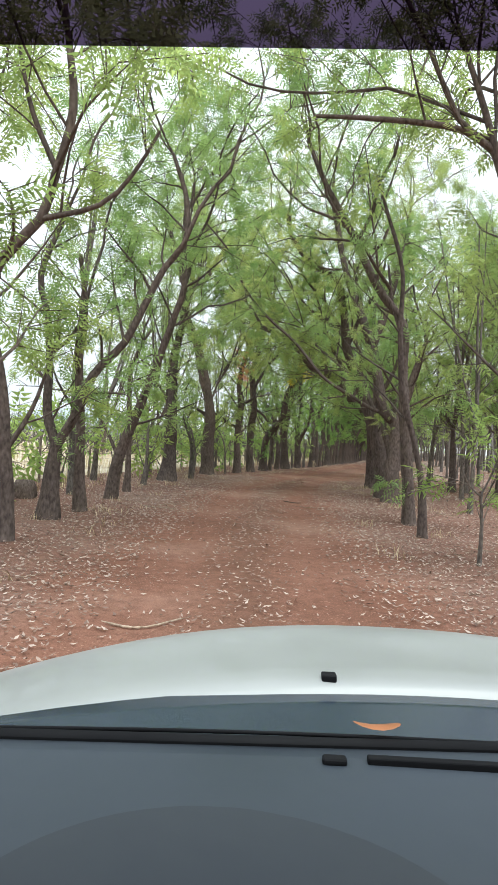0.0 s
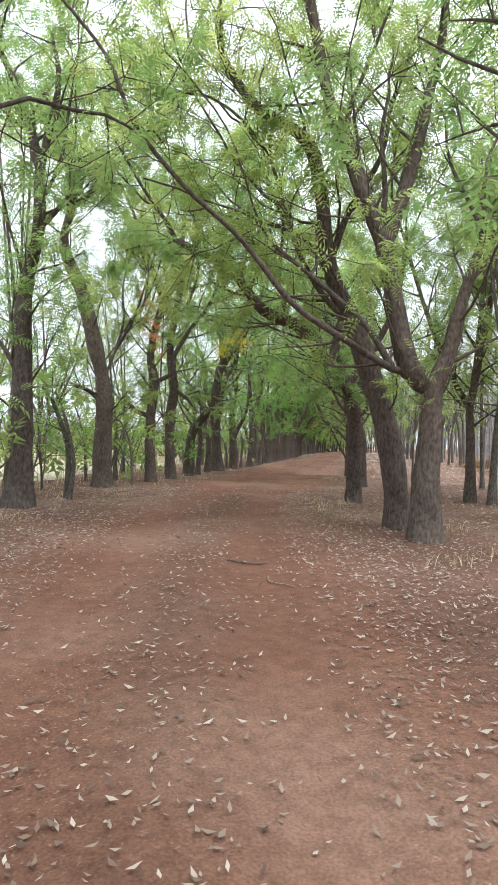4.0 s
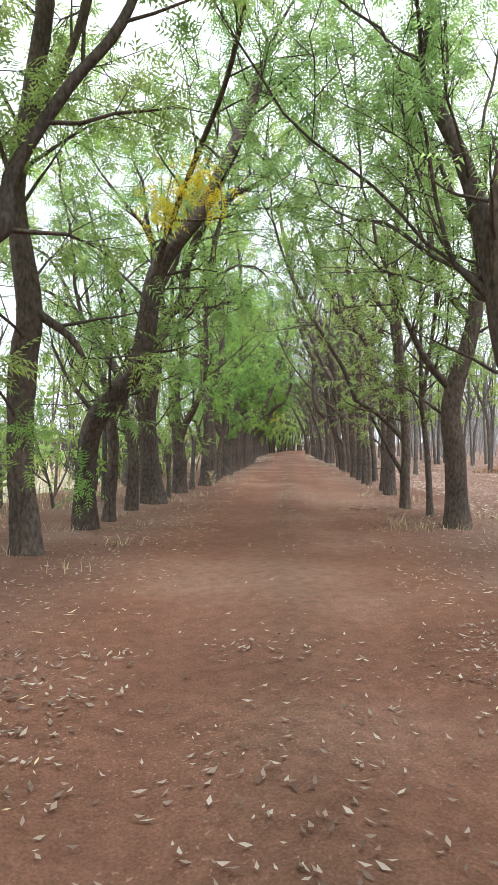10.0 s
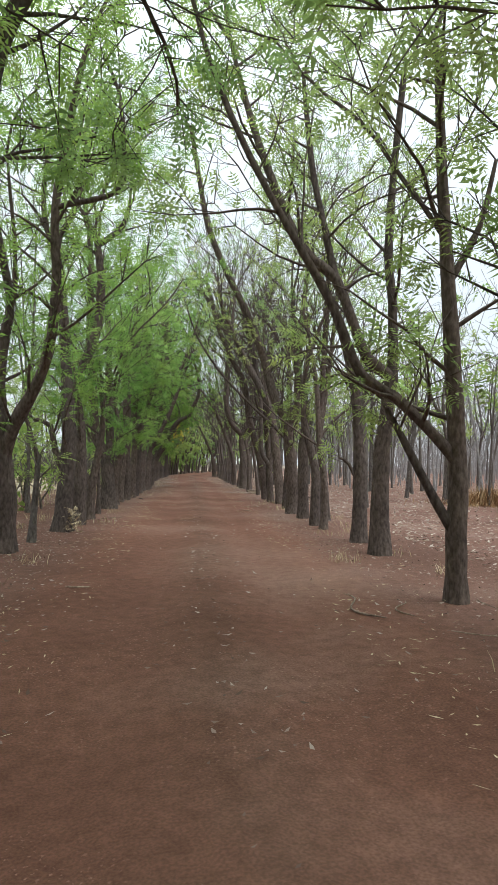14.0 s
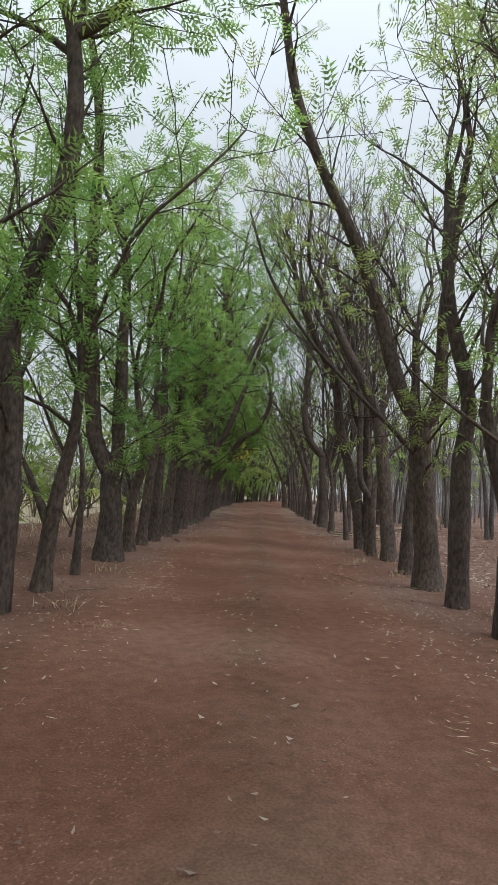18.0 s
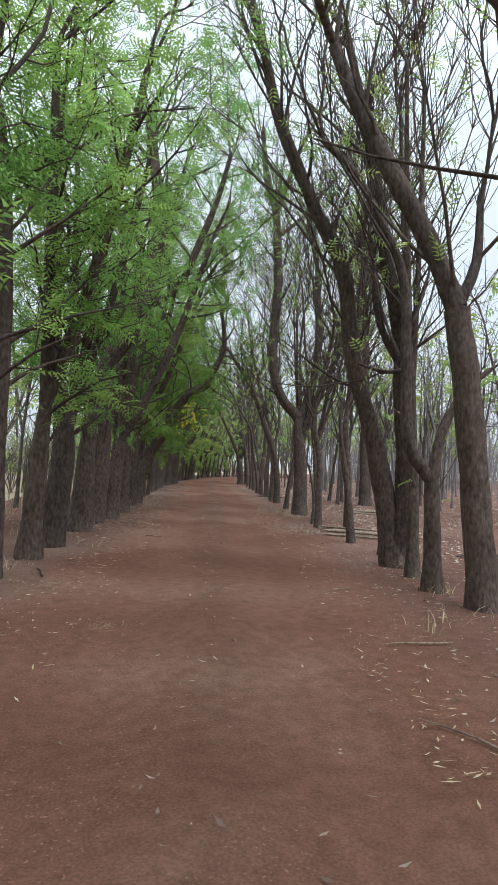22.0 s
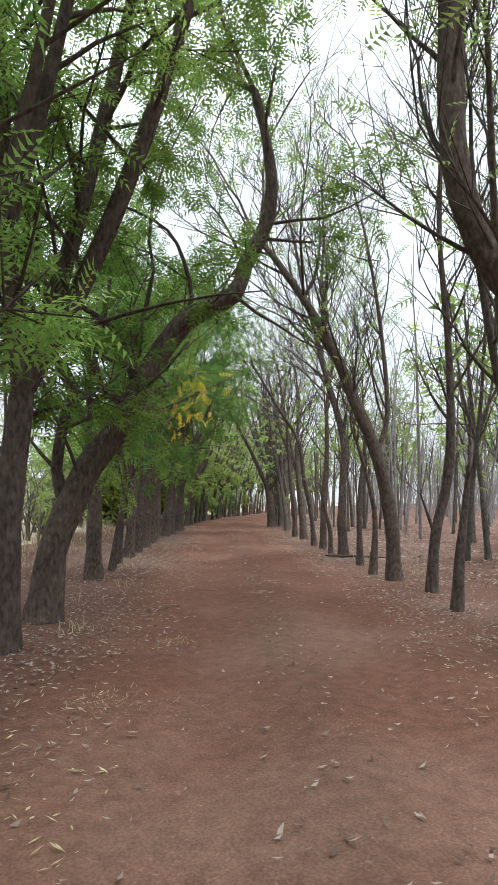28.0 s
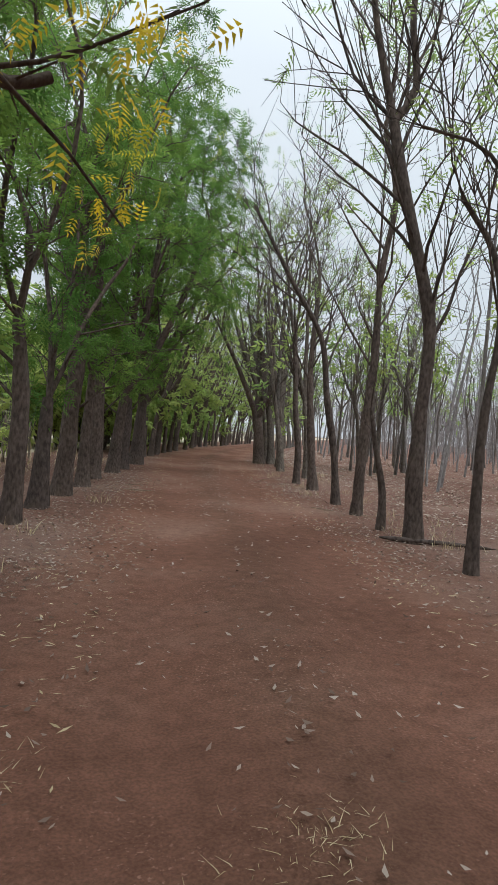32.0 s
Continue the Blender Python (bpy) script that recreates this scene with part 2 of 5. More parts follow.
M_POST = bark("weathered_post", (0.1, 0.08, 0.065), (0.18, 0.15, 0.12), (0.28, 0.24, 0.2))
M_WIRE = painted("rusty_wire", (0.16, 0.11, 0.08), 0.7, 0.5)
M_PAINT = painted("silver_paint", (0.265, 0.27, 0.263), 0.5, 0.25, 0.25)
M_DASH = painted("grey_dash_plastic", (0.026, 0.034, 0.046), 0.6)
# dash plastic darkened to stand in for shade on the dashboard
M_DASH_SHADE = painted("dash_shade_plastic", (0.021, 0.026, 0.034), 0.7)
M_BLACK = painted("black_rubber", (0.006, 0.006, 0.007), 0.85)
M_BLACK.node_tree.nodes["Principled BSDF"].inputs["Specular IOR Level"].default_value = 0.15
M_COWL = painted("cowl_plastic", (0.02, 0.03, 0.045), 0.2)
M_RIM = painted("wheel_metal", (0.4, 0.4, 0.4), 0.35, 0.8)
# bluish grey that carries the ridge's distance haze as colour
M_HAZE = soil("far_ridge_haze", (0.3, 0.34, 0.35), (0.34, 0.38, 0.38), (0.4, 0.43, 0.42), 0.05)

# ---- mesh helpers ----


def raw_mesh(name, verts, faces, mat, smooth=False):
    """A mesh from arrays: verts n x 3, faces m x 3 or m x 4."""
    verts, faces = np.asarray(verts, np.float32), np.asarray(faces, np.int32)
    me = bpy.data.meshes.new(name)
    k = faces.shape[1]
    me.vertices.add(len(verts))
    me.vertices.foreach_set("co", verts.ravel())
    me.loops.add(faces.size)
    me.loops.foreach_set("vertex_index", faces.ravel())
    me.polygons.add(len(faces))
    me.polygons.foreach_set("loop_start", np.arange(0, faces.size, k, dtype=np.int32))
    if smooth:
        me.polygons.foreach_set("use_smooth", np.ones(len(faces), bool))
    me.update(calc_edges=True)
    me.materials.append(mat)
    return me


def child(name, me, parent, label=""):
    ob = new(name, me)
    ob.parent = parent
    return tagged(ob, label) if label else ob


def part(name, bm, mat, parent, label=""):
    me = bpy.data.meshes.new(name)
    bm.to_mesh(me)
    bm.free()
    me.materials.append(mat)
    return child(name, me, parent, label)


class Tubes:
    """Tapered round limbs gathered into one mesh."""

    def __init__(self):
        self.v, self.f, self.n = [], [], 0

    def add(self, pts, radii, sides=6, rough=0.0, rng=None):
        pts, radii = np.asarray(pts, float), np.asarray(radii, float)
        tan = np.gradient(pts, axis=0)
        tan /= np.linalg.norm(tan, axis=1)[:, None] + 1e-9
        ref = np.where(np.abs(tan[:, 2:3]) > 0.9, np.array([[1.0, 0, 0]]), np.array([[0, 0, 1.0]]))
        if np.ptp(ref[:, 0]) > 0:
            ref[:] = (0.7, 0.7, 0.15)
        a = np.cross(tan, ref)
        a /= np.linalg.norm(a, axis=1)[:, None] + 1e-9
        b = np.cross(tan, a)
        ang = np.arange(sides) * 2 * np.pi / sides
        r = np.repeat(radii[:, None], sides, 1)
        if rough:
            lump = rng.standard_normal(r.shape)
            lump = (lump + np.roll(lump, 1, 0) + np.roll(lump, 1, 1)) / 1.7
            swollen = np.convolve(rng.standard_normal(len(pts) + 4), np.ones(5) / 5, "valid")[:, None]
            r = r * (1 + rough * rng.standard_normal(sides)[None] + 0.7 * rough * lump + 2.2 * rough * swollen)
        ring = pts[:, None] + r[..., None] * (np.cos(ang)[None, :, None] * a[:, None] + np.sin(ang)[None, :, None] * b[:, None])
        m = len(pts)
        i, j = np.meshgrid(np.arange(m - 1), np.arange(sides), indexing="ij")
        q = np.stack([i * sides + j, i * sides + (j + 1) % sides, (i + 1) * sides + (j + 1) % sides, (i + 1) * sides + j], -1).reshape(-1, 4)
        self.v.append(ring.reshape(-1, 3))
        self.f.append(q + self.n)
        self.n += m * sides

    def mesh(self, name, mat):
        return raw_mesh(name, np.concatenate(self.v), np.concatenate(self.f), mat, True)


def spline(pts, step=0.22):
    """Catmull-Rom through the control points, in even steps."""
    p = np.asarray(pts, float)
    if len(p) < 3:
        n = max(2, int(np.linalg.norm(p[-1] - p[0]) / step) + 1)
        return p[0] + (p[-1] - p[0]) * np.linspace(0, 1, n)[:, None]
    q = np.vstack([2 * p[0] - p[1], p, 2 * p[-1] - p[-2]])
    out = []
    for k in range(1, len(q) - 2):
        n = max(2, int(np.linalg.norm(q[k + 1] - q[k]) / step) + 1)
        s = np.linspace(0, 1, n, endpoint=False)[:, None]
        out.append(0.5 * (2 * q[k] + (q[k + 1] - q[k - 1]) * s + (2 * q[k - 1] - 5 * q[k] + 4 * q[k + 1] - q[k + 2]) * s**2
                          + (3 * q[k] - q[k - 1] - 3 * q[k + 1] + q[k + 2]) * s**3))
    return np.vstack([*out, p[-1:]])


def leaf_template(pairs, length, blade, width):
    """One feathered leaf: leaflets in pairs along a drooping stalk, each a small kite."""
    v, f = [], []
    for k in range(pairs * 2 + 1):
        last = k == pairs * 2
        s = 1.0 if last else (k // 2 + 1.0) / (pairs + 0.6)
        side = 0 if last else (1 if k % 2 else -1)
        base = np.array([s * length, 0, -0.25 * length * s * s])
        d = np.array([0.45, 0.9 * side, -0.25]) if side else np.array([0.9, 0, -0.45])
        d /= np.linalg.norm(d)
        w = np.cross(d, (0, 0, 1.0))
        w /= np.linalg.norm(w)
        size = blade * (0.75 + 0.5 * math.sin(math.pi * s * 0.8))
        n = len(v)
        v += [base + 0.2 * size * d + width * w, base + size * d + (0, 0, -0.12 * size), base + 0.05 * size * d - width * w]
        f.append((n, n + 1, n + 2))
    return np.array(v), np.array(f)


LEAF_FINE = leaf_template(4, 0.27, 0.092, 0.0168)
LEAF_COARSE = leaf_template(2, 0.3, 0.2, 0.05)


def leaves_mesh(name, places, ways, rng, mat, template=LEAF_FINE, size=1.0):
    """Feathered leaves at the given places, pointing along the given ways."""
    tv, tf = template
    n = len(places)
    x = ways / (np.linalg.norm(ways, axis=1)[:, None] + 1e-9)
    up = np.array([0, 0, 1.0]) + 0.45 * rng.standard_normal((n, 3))
    y = np.cross(up, x)
    y /= np.linalg.norm(y, axis=1)[:, None] + 1e-9
    z = np.cross(x, y)
    s = size * rng.uniform(0.7, 1.25, n)[:, None, None]
    v = places[:, None] + s * (tv[None, :, :1] * x[:, None] + tv[None, :, 1:2] * y[:, None] + tv[None, :, 2:] * z[:, None])
    f = tf[None] + (np.arange(n) * len(tv))[:, None, None]
    return raw_mesh(name, v.reshape(-1, 3), f.reshape(-1, 3), mat)


# ---- the lane's line: x of its middle at a given y ----
LINE_Y = (-60, 8, 16, 20, 25, 30, 35, 40, 45, 50, 55, 60, 65, 70, 75, 82, 93, 100, 110, 125, 160, 900)
LINE_X = (0.6, 1.0, 1.1, 1.25, 1.75, 2.75, 4.1, 5.5, 6.95, 8.35, 9.75, 11.15, 12.6, 14.1, 15.4, 17.1, 20.1, 22.6, 26.9, 34.6, 54.0, 480.0)


def lane(y):
    return np.interp(y, LINE_Y, LINE_X)


def swell(x, y):
    """Height of the ground: shallow wheel ruts and a gentle unevenness."""
    u = x - lane(y)
    near = np.exp(-((u / 12.0) ** 2))
    z = 0.02 * np.sin(0.9 * x + 0.4 * y) * np.cos(0.55 * y - 0.3 * x)
    z = z - 0.03 * np.exp(-(((np.abs(u) - 0.78) / 0.3) ** 2)) + 0.03 * np.exp(-((u / 0.35) ** 2))
    return z * near


def ground_z(x, y):
    return float(swell(np.float64(x), np.float64(y)))


# ---- ground: one sheet to the horizon ----
def graded(near, step, far, grow=1.22):
    a = list(np.arange(0, near, step))
    d = step
    while a[-1] < far:
        d *= grow
        a.append(a[-1] + d)
    return np.array(a)


gu = graded(7.0, 0.16, 900)
gu = np.concatenate([-gu[:0:-1], gu])
gy_head = -graded(4.0, 0.3, 500)[:0:-1]
gy = np.concatenate([gy_head, np.arange(0, 96, 0.3), 96 + graded(1.0, 0.5, 1500)])
U, Y = np.meshgrid(gu, gy)
X = U + lane(Y)
Z = swell(X, Y) + 0.003 * np.random.standard_normal(X.shape) * (np.abs(U) < 7)
rows, cols = X.shape
i, j = np.meshgrid(np.arange(rows - 1), np.arange(cols - 1), indexing="ij")
quads = np.stack([i * cols + j, i * cols + j + 1, (i + 1) * cols + j + 1, (i + 1) * cols + j], -1).reshape(-1, 4)
ground = new("ground", raw_mesh("ground", np.stack([X, Y, Z], -1).reshape(-1, 3), quads, M_SOIL, True))
across = ground.data.uv_layers.new(name="across")
vu = np.clip(0.5 + U.ravel() / 8.0, 0.0, 0.9)
vi = quads.ravel()
across.data.foreach_set("uv", np.stack([vu[vi], Y.ravel()[vi] / 8.0], -1).astype(np.float32).ravel())
tagged(ground, "red-brown earth track and forest floor strewn with dry leaves", "ground", kind="structure")

# pale dry field beyond the fence
fu = np.array([-700.0, -300, -120, -50, -25, -14, -10, -8, -7, -6.4])
fy = np.concatenate([[-400, -150, -50], np.arange(-20, 110, 2.0), [130, 180, 300, 600, 1200]])
U, Y = np.meshgrid(fu, fy)
X = U + lane(Y) + 0.35 * np.sin(1.7 * Y) * (U > -6.6)
Z = swell(X, Y) + 0.06 + 0.01 * np.random.standard_normal(X.shape)
Z[:, -1] = swell(X, Y)[:, -1] - 0.03
rows, cols = X.shape
i, j = np.meshgrid(np.arange(rows - 1), np.arange(cols - 1), indexing="ij")
quads = np.stack([i * cols + j, i * cols + j + 1, (i + 1) * cols + j + 1, (i + 1) * cols + j], -1).reshape(-1, 4)
field = new("field", raw_mesh("field", np.stack([X, Y, Z], -1).reshape(-1, 3), quads, M_FIELD, True))
tagged(field, "pale straw-coloured dry grass field beyond the fence", "field", kind="structure")

# a low ridge far across the field, distance haze painted into its colour
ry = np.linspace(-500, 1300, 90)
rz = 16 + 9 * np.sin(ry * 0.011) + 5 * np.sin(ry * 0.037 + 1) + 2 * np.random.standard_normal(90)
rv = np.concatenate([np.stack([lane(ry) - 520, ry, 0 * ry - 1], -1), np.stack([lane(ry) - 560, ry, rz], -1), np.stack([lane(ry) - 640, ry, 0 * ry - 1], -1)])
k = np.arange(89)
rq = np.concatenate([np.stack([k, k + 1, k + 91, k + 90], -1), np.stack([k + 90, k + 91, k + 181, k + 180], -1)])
tagged(new("backdrop_ridge", raw_mesh("backdrop_ridge", rv, rq, M_HAZE, True)), "low ridge far across the dry field, haze put into its colour", "ridge", kind="structure")

# ---- trees ----
SEED = [11]


def parse(stem):
    first, *rest = stem.split()
    first, _, last = first.partition(">")
    return float(first), float(last or 0), [tuple(float(v) for v in p.split(",")) for p in rest]


def sprout(rng, start, axis, length, up, droop, n=6, wild=0.13):
    """A curved shoot from start along axis, that bends up and then droops."""
    axis = axis / (np.linalg.norm(axis) + 1e-9)
    pts = [np.array(start, float)]
    d = axis
    for _ in range(n):
        d = d + np.array([0, 0, up / n]) + wild * rng.standard_normal(3)
        d = d / np.linalg.norm(d)
        pts.append(pts[-1] + d * length / n)
        up -= droop
    return np.array(pts)


def perpendicular(rng, t):
    a = rng.standard_normal(3)
    a -= (a @ t) * t
    return a / (np.linalg.norm(a) + 1e-9)


def build_tree(x, y, turn, density, stems, name="tree", reach=9.0, grey=False, coarse=False, twiggy=1.0, mat=None, label="", group="", low=1.9, limit=1.0, tops=0.4, arch=0, toward=0.0, full=13.0, rising=False):
    """A tree at x, y: stems give radius and (sideways, height) control points across the lane. Twigs and leaves grow from them."""
    SEED[0] += 1
    rng = np.random.default_rng(SEED[0])
    root = new(name)
    root.location = (x, y, ground_z(x, y))
    root.rotation_euler = (0, 0, -radians(turn))
    barkmat = M_BARK_GREY if grey else M_BARK
    lines, tails = [], []
    for k, stem in enumerate(stems):
        r, tail, pts = parse(stem)
        r = min(r, 0.24)
        away = rng.uniform(-0.25, 0.25) if k else rng.uniform(-0.06, 0.06)
        p3, run = [], 0.0
        for m, (u, z, *deep) in enumerate(pts):
            if m:
                run += math.hypot(u - pts[m - 1][0], z - pts[m - 1][1])
            p3.append((u, deep[0] if deep else away * run * (0.6 if k else 0.4), z))
        p3 = np.array(p3)
        if k == 0:
            p3[0, 2] = -0.12
        else:
            # join the limb to the nearest earlier stem
            best = min((np.linalg.norm((ln[0] - p3[0])[:, (0, 2)], axis=1).min(), n) for n, ln in enumerate(lines))
            if best[0] < 0.6:
                ln = lines[best[1]][0]
                j0 = np.linalg.norm((ln - p3[0])[:, (0, 2)], axis=1).argmin()
                if len(pts[-1]) < 3:
                    p3 += (0, ln[j0, 1] - p3[0, 1], 0)
                p3[0] = ln[j0]
        pts3 = spline(p3, 0.6 if coarse else 0.26)
        lines.append([pts3, r, k])
        tails.append(tail)
    top = max(ln[0][-1, 2] for ln in lines)
    # upper limbs where the drawn stems stop short
    forks = []
    for ln, tail in zip(list(lines), tails):
        pts, r, k = ln
        long = np.linalg.norm(np.diff(pts, axis=0), axis=1).sum()
        end = max((0.34 if long > 4 else 0.45) * r, 0.012)
        onward = [o[1] for o in lines if o is not ln and np.linalg.norm(o[0][0] - pts[-1]) < 0.2]
        tip = pts[-1]
        way = pts[-1] - pts[-3] if len(pts) > 3 else pts[-1] - pts[0]
        way = way / (np.linalg.norm(way) + 1e-9)
        tallest = tip[2] > top - 0.05
        if r > 0.05 and top > (1.2 if r > 0.1 else 2.2) and tip[2] < reach - 1.0 and way[2] > 0.1 and (tallest or tip[2] > 3.2):
            end = (0.36 if long > 5 else 0.5) * r
            for _ in range(2 if top > 5 else 3):
                side = perpendicular(rng, way) * rng.uniform(0.3, 0.75)
                length = min(rng.uniform(0.5, 0.85) * (reach - tip[2]), (52 if y < 48 else 36) * r)
                forks.append([sprout(rng, tip, way + side + (0, 0, 0.55), max(1.0, length), 0.8, 0.02, 9, 0.2), end * rng.uniform(0.5, 0.75), 9])
        if onward:
            end = min(r, max(end, 0.98 * max(onward)))
        ln.append(tail or end)
    # light limbs that arch over the lane
    for n in range(arch):
        pts = lines[0][0] if len(lines) < 3 else lines[rng.integers(0, len(lines))][0]
        high = np.flatnonzero(pts[:, 2] > (2.4 if y < 24 else 3.2))
        if len(high) < 2:
            continue
        start = pts[high[rng.integers(0, len(high))]]
        way = np.array([toward * (rng.choice([1.0, 1.0, -0.6]) if y < 30 and toward < 0 else 1.0), rng.uniform(-0.9, 0.9), rng.uniform(0.7, 1.4) if y < 24 else rng.uniform(1.3, 2.3)])
        forks.append([sprout(rng, start, way, rng.uniform(2.8, 4.4) * (1.15 if y < 48 else 1.0), 0.3, 0.07, 9, 0.19), rng.uniform(0.022, 0.036), 9])
    for ln in forks:
        ln.append(0.012)
    lines += forks
    # trunk and limbs
    for n, (pts, r, k, end) in enumerate(lines):
        s = np.linspace(0, 1, len(pts))
        radii = r + (end - r) * s ** (1.2 if r > 0.1 else 0.95)
        if n == 0:
            radii = radii * (1 + 0.38 * np.exp(-np.maximum(pts[:, 2], 0) / 0.22))
        tb = Tubes()
        big = n == 0 or r > 0.08
        tb.add(pts, radii, 6 if coarse else 11 if n == 0 else 8 if big else 6, 0.06 if big else 0.04, rng)
        child("trunk" if n == 0 else "limb", tb.mesh("trunk" if n == 0 else "limb", barkmat), root)
        ln = lines[n]
        ln.append(radii)
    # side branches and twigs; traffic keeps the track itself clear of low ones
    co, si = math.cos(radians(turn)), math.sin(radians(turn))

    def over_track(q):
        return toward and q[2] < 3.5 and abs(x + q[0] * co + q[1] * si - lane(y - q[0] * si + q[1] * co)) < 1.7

    shoots, twigs, seats, ways = [], [], [], []
    tb = Tubes()
    for pts, r, k, end, radii in lines:
        seg = np.linalg.norm(np.diff(pts, axis=0), axis=1)
        dist, nxt = 0.0, rng.uniform(0.1, 0.5)
        for m in range(1, len(pts)):
            dist += seg[m - 1]
            if dist < nxt or pts[m, 2] < low:
                continue
            nxt = dist + rng.uniform(0.3, 0.62) / twiggy
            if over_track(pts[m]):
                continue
            t = pts[m] - pts[m - 1]
            t = t / (np.linalg.norm(t) + 1e-9)
            side = perpendicular(rng, t)
            length = rng.uniform(0.9, 2.3) * min(1.0, 0.5 + radii[m] * 9) * limit
            if rising:
                sh = sprout(rng, pts[m], side + t * rng.uniform(0.7, 1.5) + (0, 0, 0.3), length * 1.45, rng.uniform(0.3, 1.1), 0.03, 6)
            else:
                sh = sprout(rng, pts[m], side + t * rng.uniform(0.3, 0.9) + (0, 0, 0.15), length, rng.uniform(0.0, 0.7), 0.12, 4 if coarse else 5)
            rr = min(0.028, radii[m] * 0.45)
            tb.add(sh, np.linspace(rr, 0.005, len(sh)), 3 if coarse else 4)
            shoots.append((sh, length))
        # the end of the stem itself is leafy
        shoots.append((pts[-5:], 1.0))
    for sh, length in shoots:
        count = max(2, int(length * rng.uniform(2.4, 3.6) * twiggy))
        for _ in range(count):
            m = rng.integers(2, len(sh)) if len(sh) > 2 else len(sh) - 1
            t = sh[m] - sh[m - 1]
            t = t / (np.linalg.norm(t) + 1e-9)
            d = perpendicular(rng, t) + 0.8 * t + np.array([0, 0, 0.1])
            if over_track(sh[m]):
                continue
            tw = sprout(rng, sh[m], d + (0, 0, 0.5 * rising), rng.uniform(0.3, 0.9) * (1 + 0.5 * rising), 0.2, 0.15 * (1 - rising), 2)
            if not coarse or density < 0.3:
                tb.add(tw[::2], (0.008, 0.0035), 3)
            many = rng.poisson((5.0 if coarse else full) * density * float(np.interp(tw[0, 2], (2.2, 3.8, 6.6), (1.2, 1.1, tops))))
            if many:
                w = rng.uniform(0.15, 1.0, many) * 2
                a = np.minimum(w.astype(int), 1)
                base = tw[a] + (tw[a + 1] - tw[a]) * (w - a)[:, None]
                seats.append(base)
                ways.append(0.9 * d[None] + 0.9 * rng.standard_normal((many, 3)) + (0, 0, -0.25))
    tagged(child("branchwork", tb.mesh("branchwork", barkmat), root), kind="stuff")
    if seats:
        seats, ways = np.concatenate(seats), np.concatenate(ways)
        # full crowns past y 66 take the leaf darkened to imitate shade
        me = leaves_mesh("crown", seats, ways, rng, mat or (M_LEAF_DRY if 0 < y < 40 else M_LEAF_SHADED if y > 66 and density > 0.75 else M_LEAF if density > 0.75 else M_LEAF_PALE), LEAF_COARSE if coarse else LEAF_FINE, 1.2 if coarse else 0.86)
        tagged(child("crown", me, root, "feathery green leaves" if density > 0.5 else "sparse pale green leaves"), kind="stuff")
    if not label:
        thick = parse(stems[0])[0]
        how = "stout dark-barked" if thick > 0.17 else "slender dark-barked" if thick < 0.1 else "dark-barked"
        crown = "full feathery green crown" if density > 0.75 else "airy pale green crown" if density > 0.4 else "nearly bare crown"
        label = f"{how} neem tree with {'forked trunk and ' if len(stems) > 2 else ''}{crown}"
    return tagged(root, label, "tree", group)


def neem(x, y, turn, density, *stems):
    if x > lane(y) and density > 0.5:
        density *= 1.1 if y < 30 else 1.05 if y < 42 else 0.85 if y < 46 else 0.65
    elif x > lane(y) and y > 52:
        density *= 0.25
    thin = parse(stems[0])[0] < 0.1
    reach = 5.0 if thin and len(stems) < 2 else 12.5 if y > 66 and x > lane(y) else 11.3 if y > 66 else 9.6
    bare = density < 0.5
    build_tree(x, y, turn, density, stems, "tree", reach, False, False, (1.95 if y > 56 else 1.4) if bare and x > lane(y) else 1.3 if y > 66 or 26 < y < 60 else 1.0, group="trees lining the track", low=2.6 if bare else 1.75 if x > lane(y) else 1.45, tops=float(np.interp(y, (24, 28, 33, 38, 46, 52, 58, 66, 74), (1.2, 1.5, 1.6, 1.2, 0.75, 0.8, 0.6, 1.15, 1.25))),
               arch=1 if y > 66 and x < lane(y) and not thin else 0 if thin or y > 56 or (y > 46 and x > lane(y)) else (5 if x > lane(y) else 3) if y < 24 else (0 if y < 32 else 2) if y < 38 and x > lane(y) else 3 if y < 32 else 2 if y < 38 else 1, toward=1.0 if x < lane(y) else -1.0,
               rising=bare and x > lane(y) and y > 40, full=float(np.interp(y, (24, 34, 44, 52, 57, 63, 69, 75), (11.0, 7.8, 5.4, 8.5 if x < lane(y) else 6.0, 7.0, 6.2, 9.5, 11.0))))


def sapling(x, y, turn, density, *stems):
    build_tree(x, y, turn, density, stems, "sapling", 2.6, True, False, 1.6, M_LEAF_PALE, "thin crooked sapling with few leaves among dry grass", "saplings in the verge", 0.7, 0.45)



# ---- the trees of the two rows ----
neem(-1.98, 13.28, 0.0, 1.00, "0.090 0.00,0.00 -0.00,0.54 -0.06,1.10 -0.13,1.87 -0.27,2.49 -0.46,3.32", "0.035 -0.02,1.10 0.14,1.46 0.28,1.82 0.40,2.39")
neem(-2.14, 15.31, 0.3, 1.00, "0.149 0.00,0.00 0.02,0.62 0.06,1.16", "0.079 0.03,1.15 -0.13,1.68 -0.16,2.38 -0.26,3.18 -0.44,3.88 -0.18,4.78", "0.088 0.06,1.16 0.33,1.66 0.54,2.29 1.00,2.85 1.28,3.48 1.55,4.11 1.84,4.52 1.84,5.23 1.57,6.01")
neem(-1.97, 16.43, 1.4, 0.60, "0.098 0.00,0.00 -0.05,0.86 -0.08,1.65 -0.17,2.63 -0.10,3.42 -0.26,4.50")
neem(-2.07, 19.11, 3.9, 1.00, "0.125 0.00,0.00 0.13,0.88 0.56,2.10 0.91,3.14 1.16,3.96 1.35,4.64 1.30,5.57 1.29,6.24", "0.042 0.11,0.92 -0.10,1.33 -0.35,1.74 -0.55,2.07")
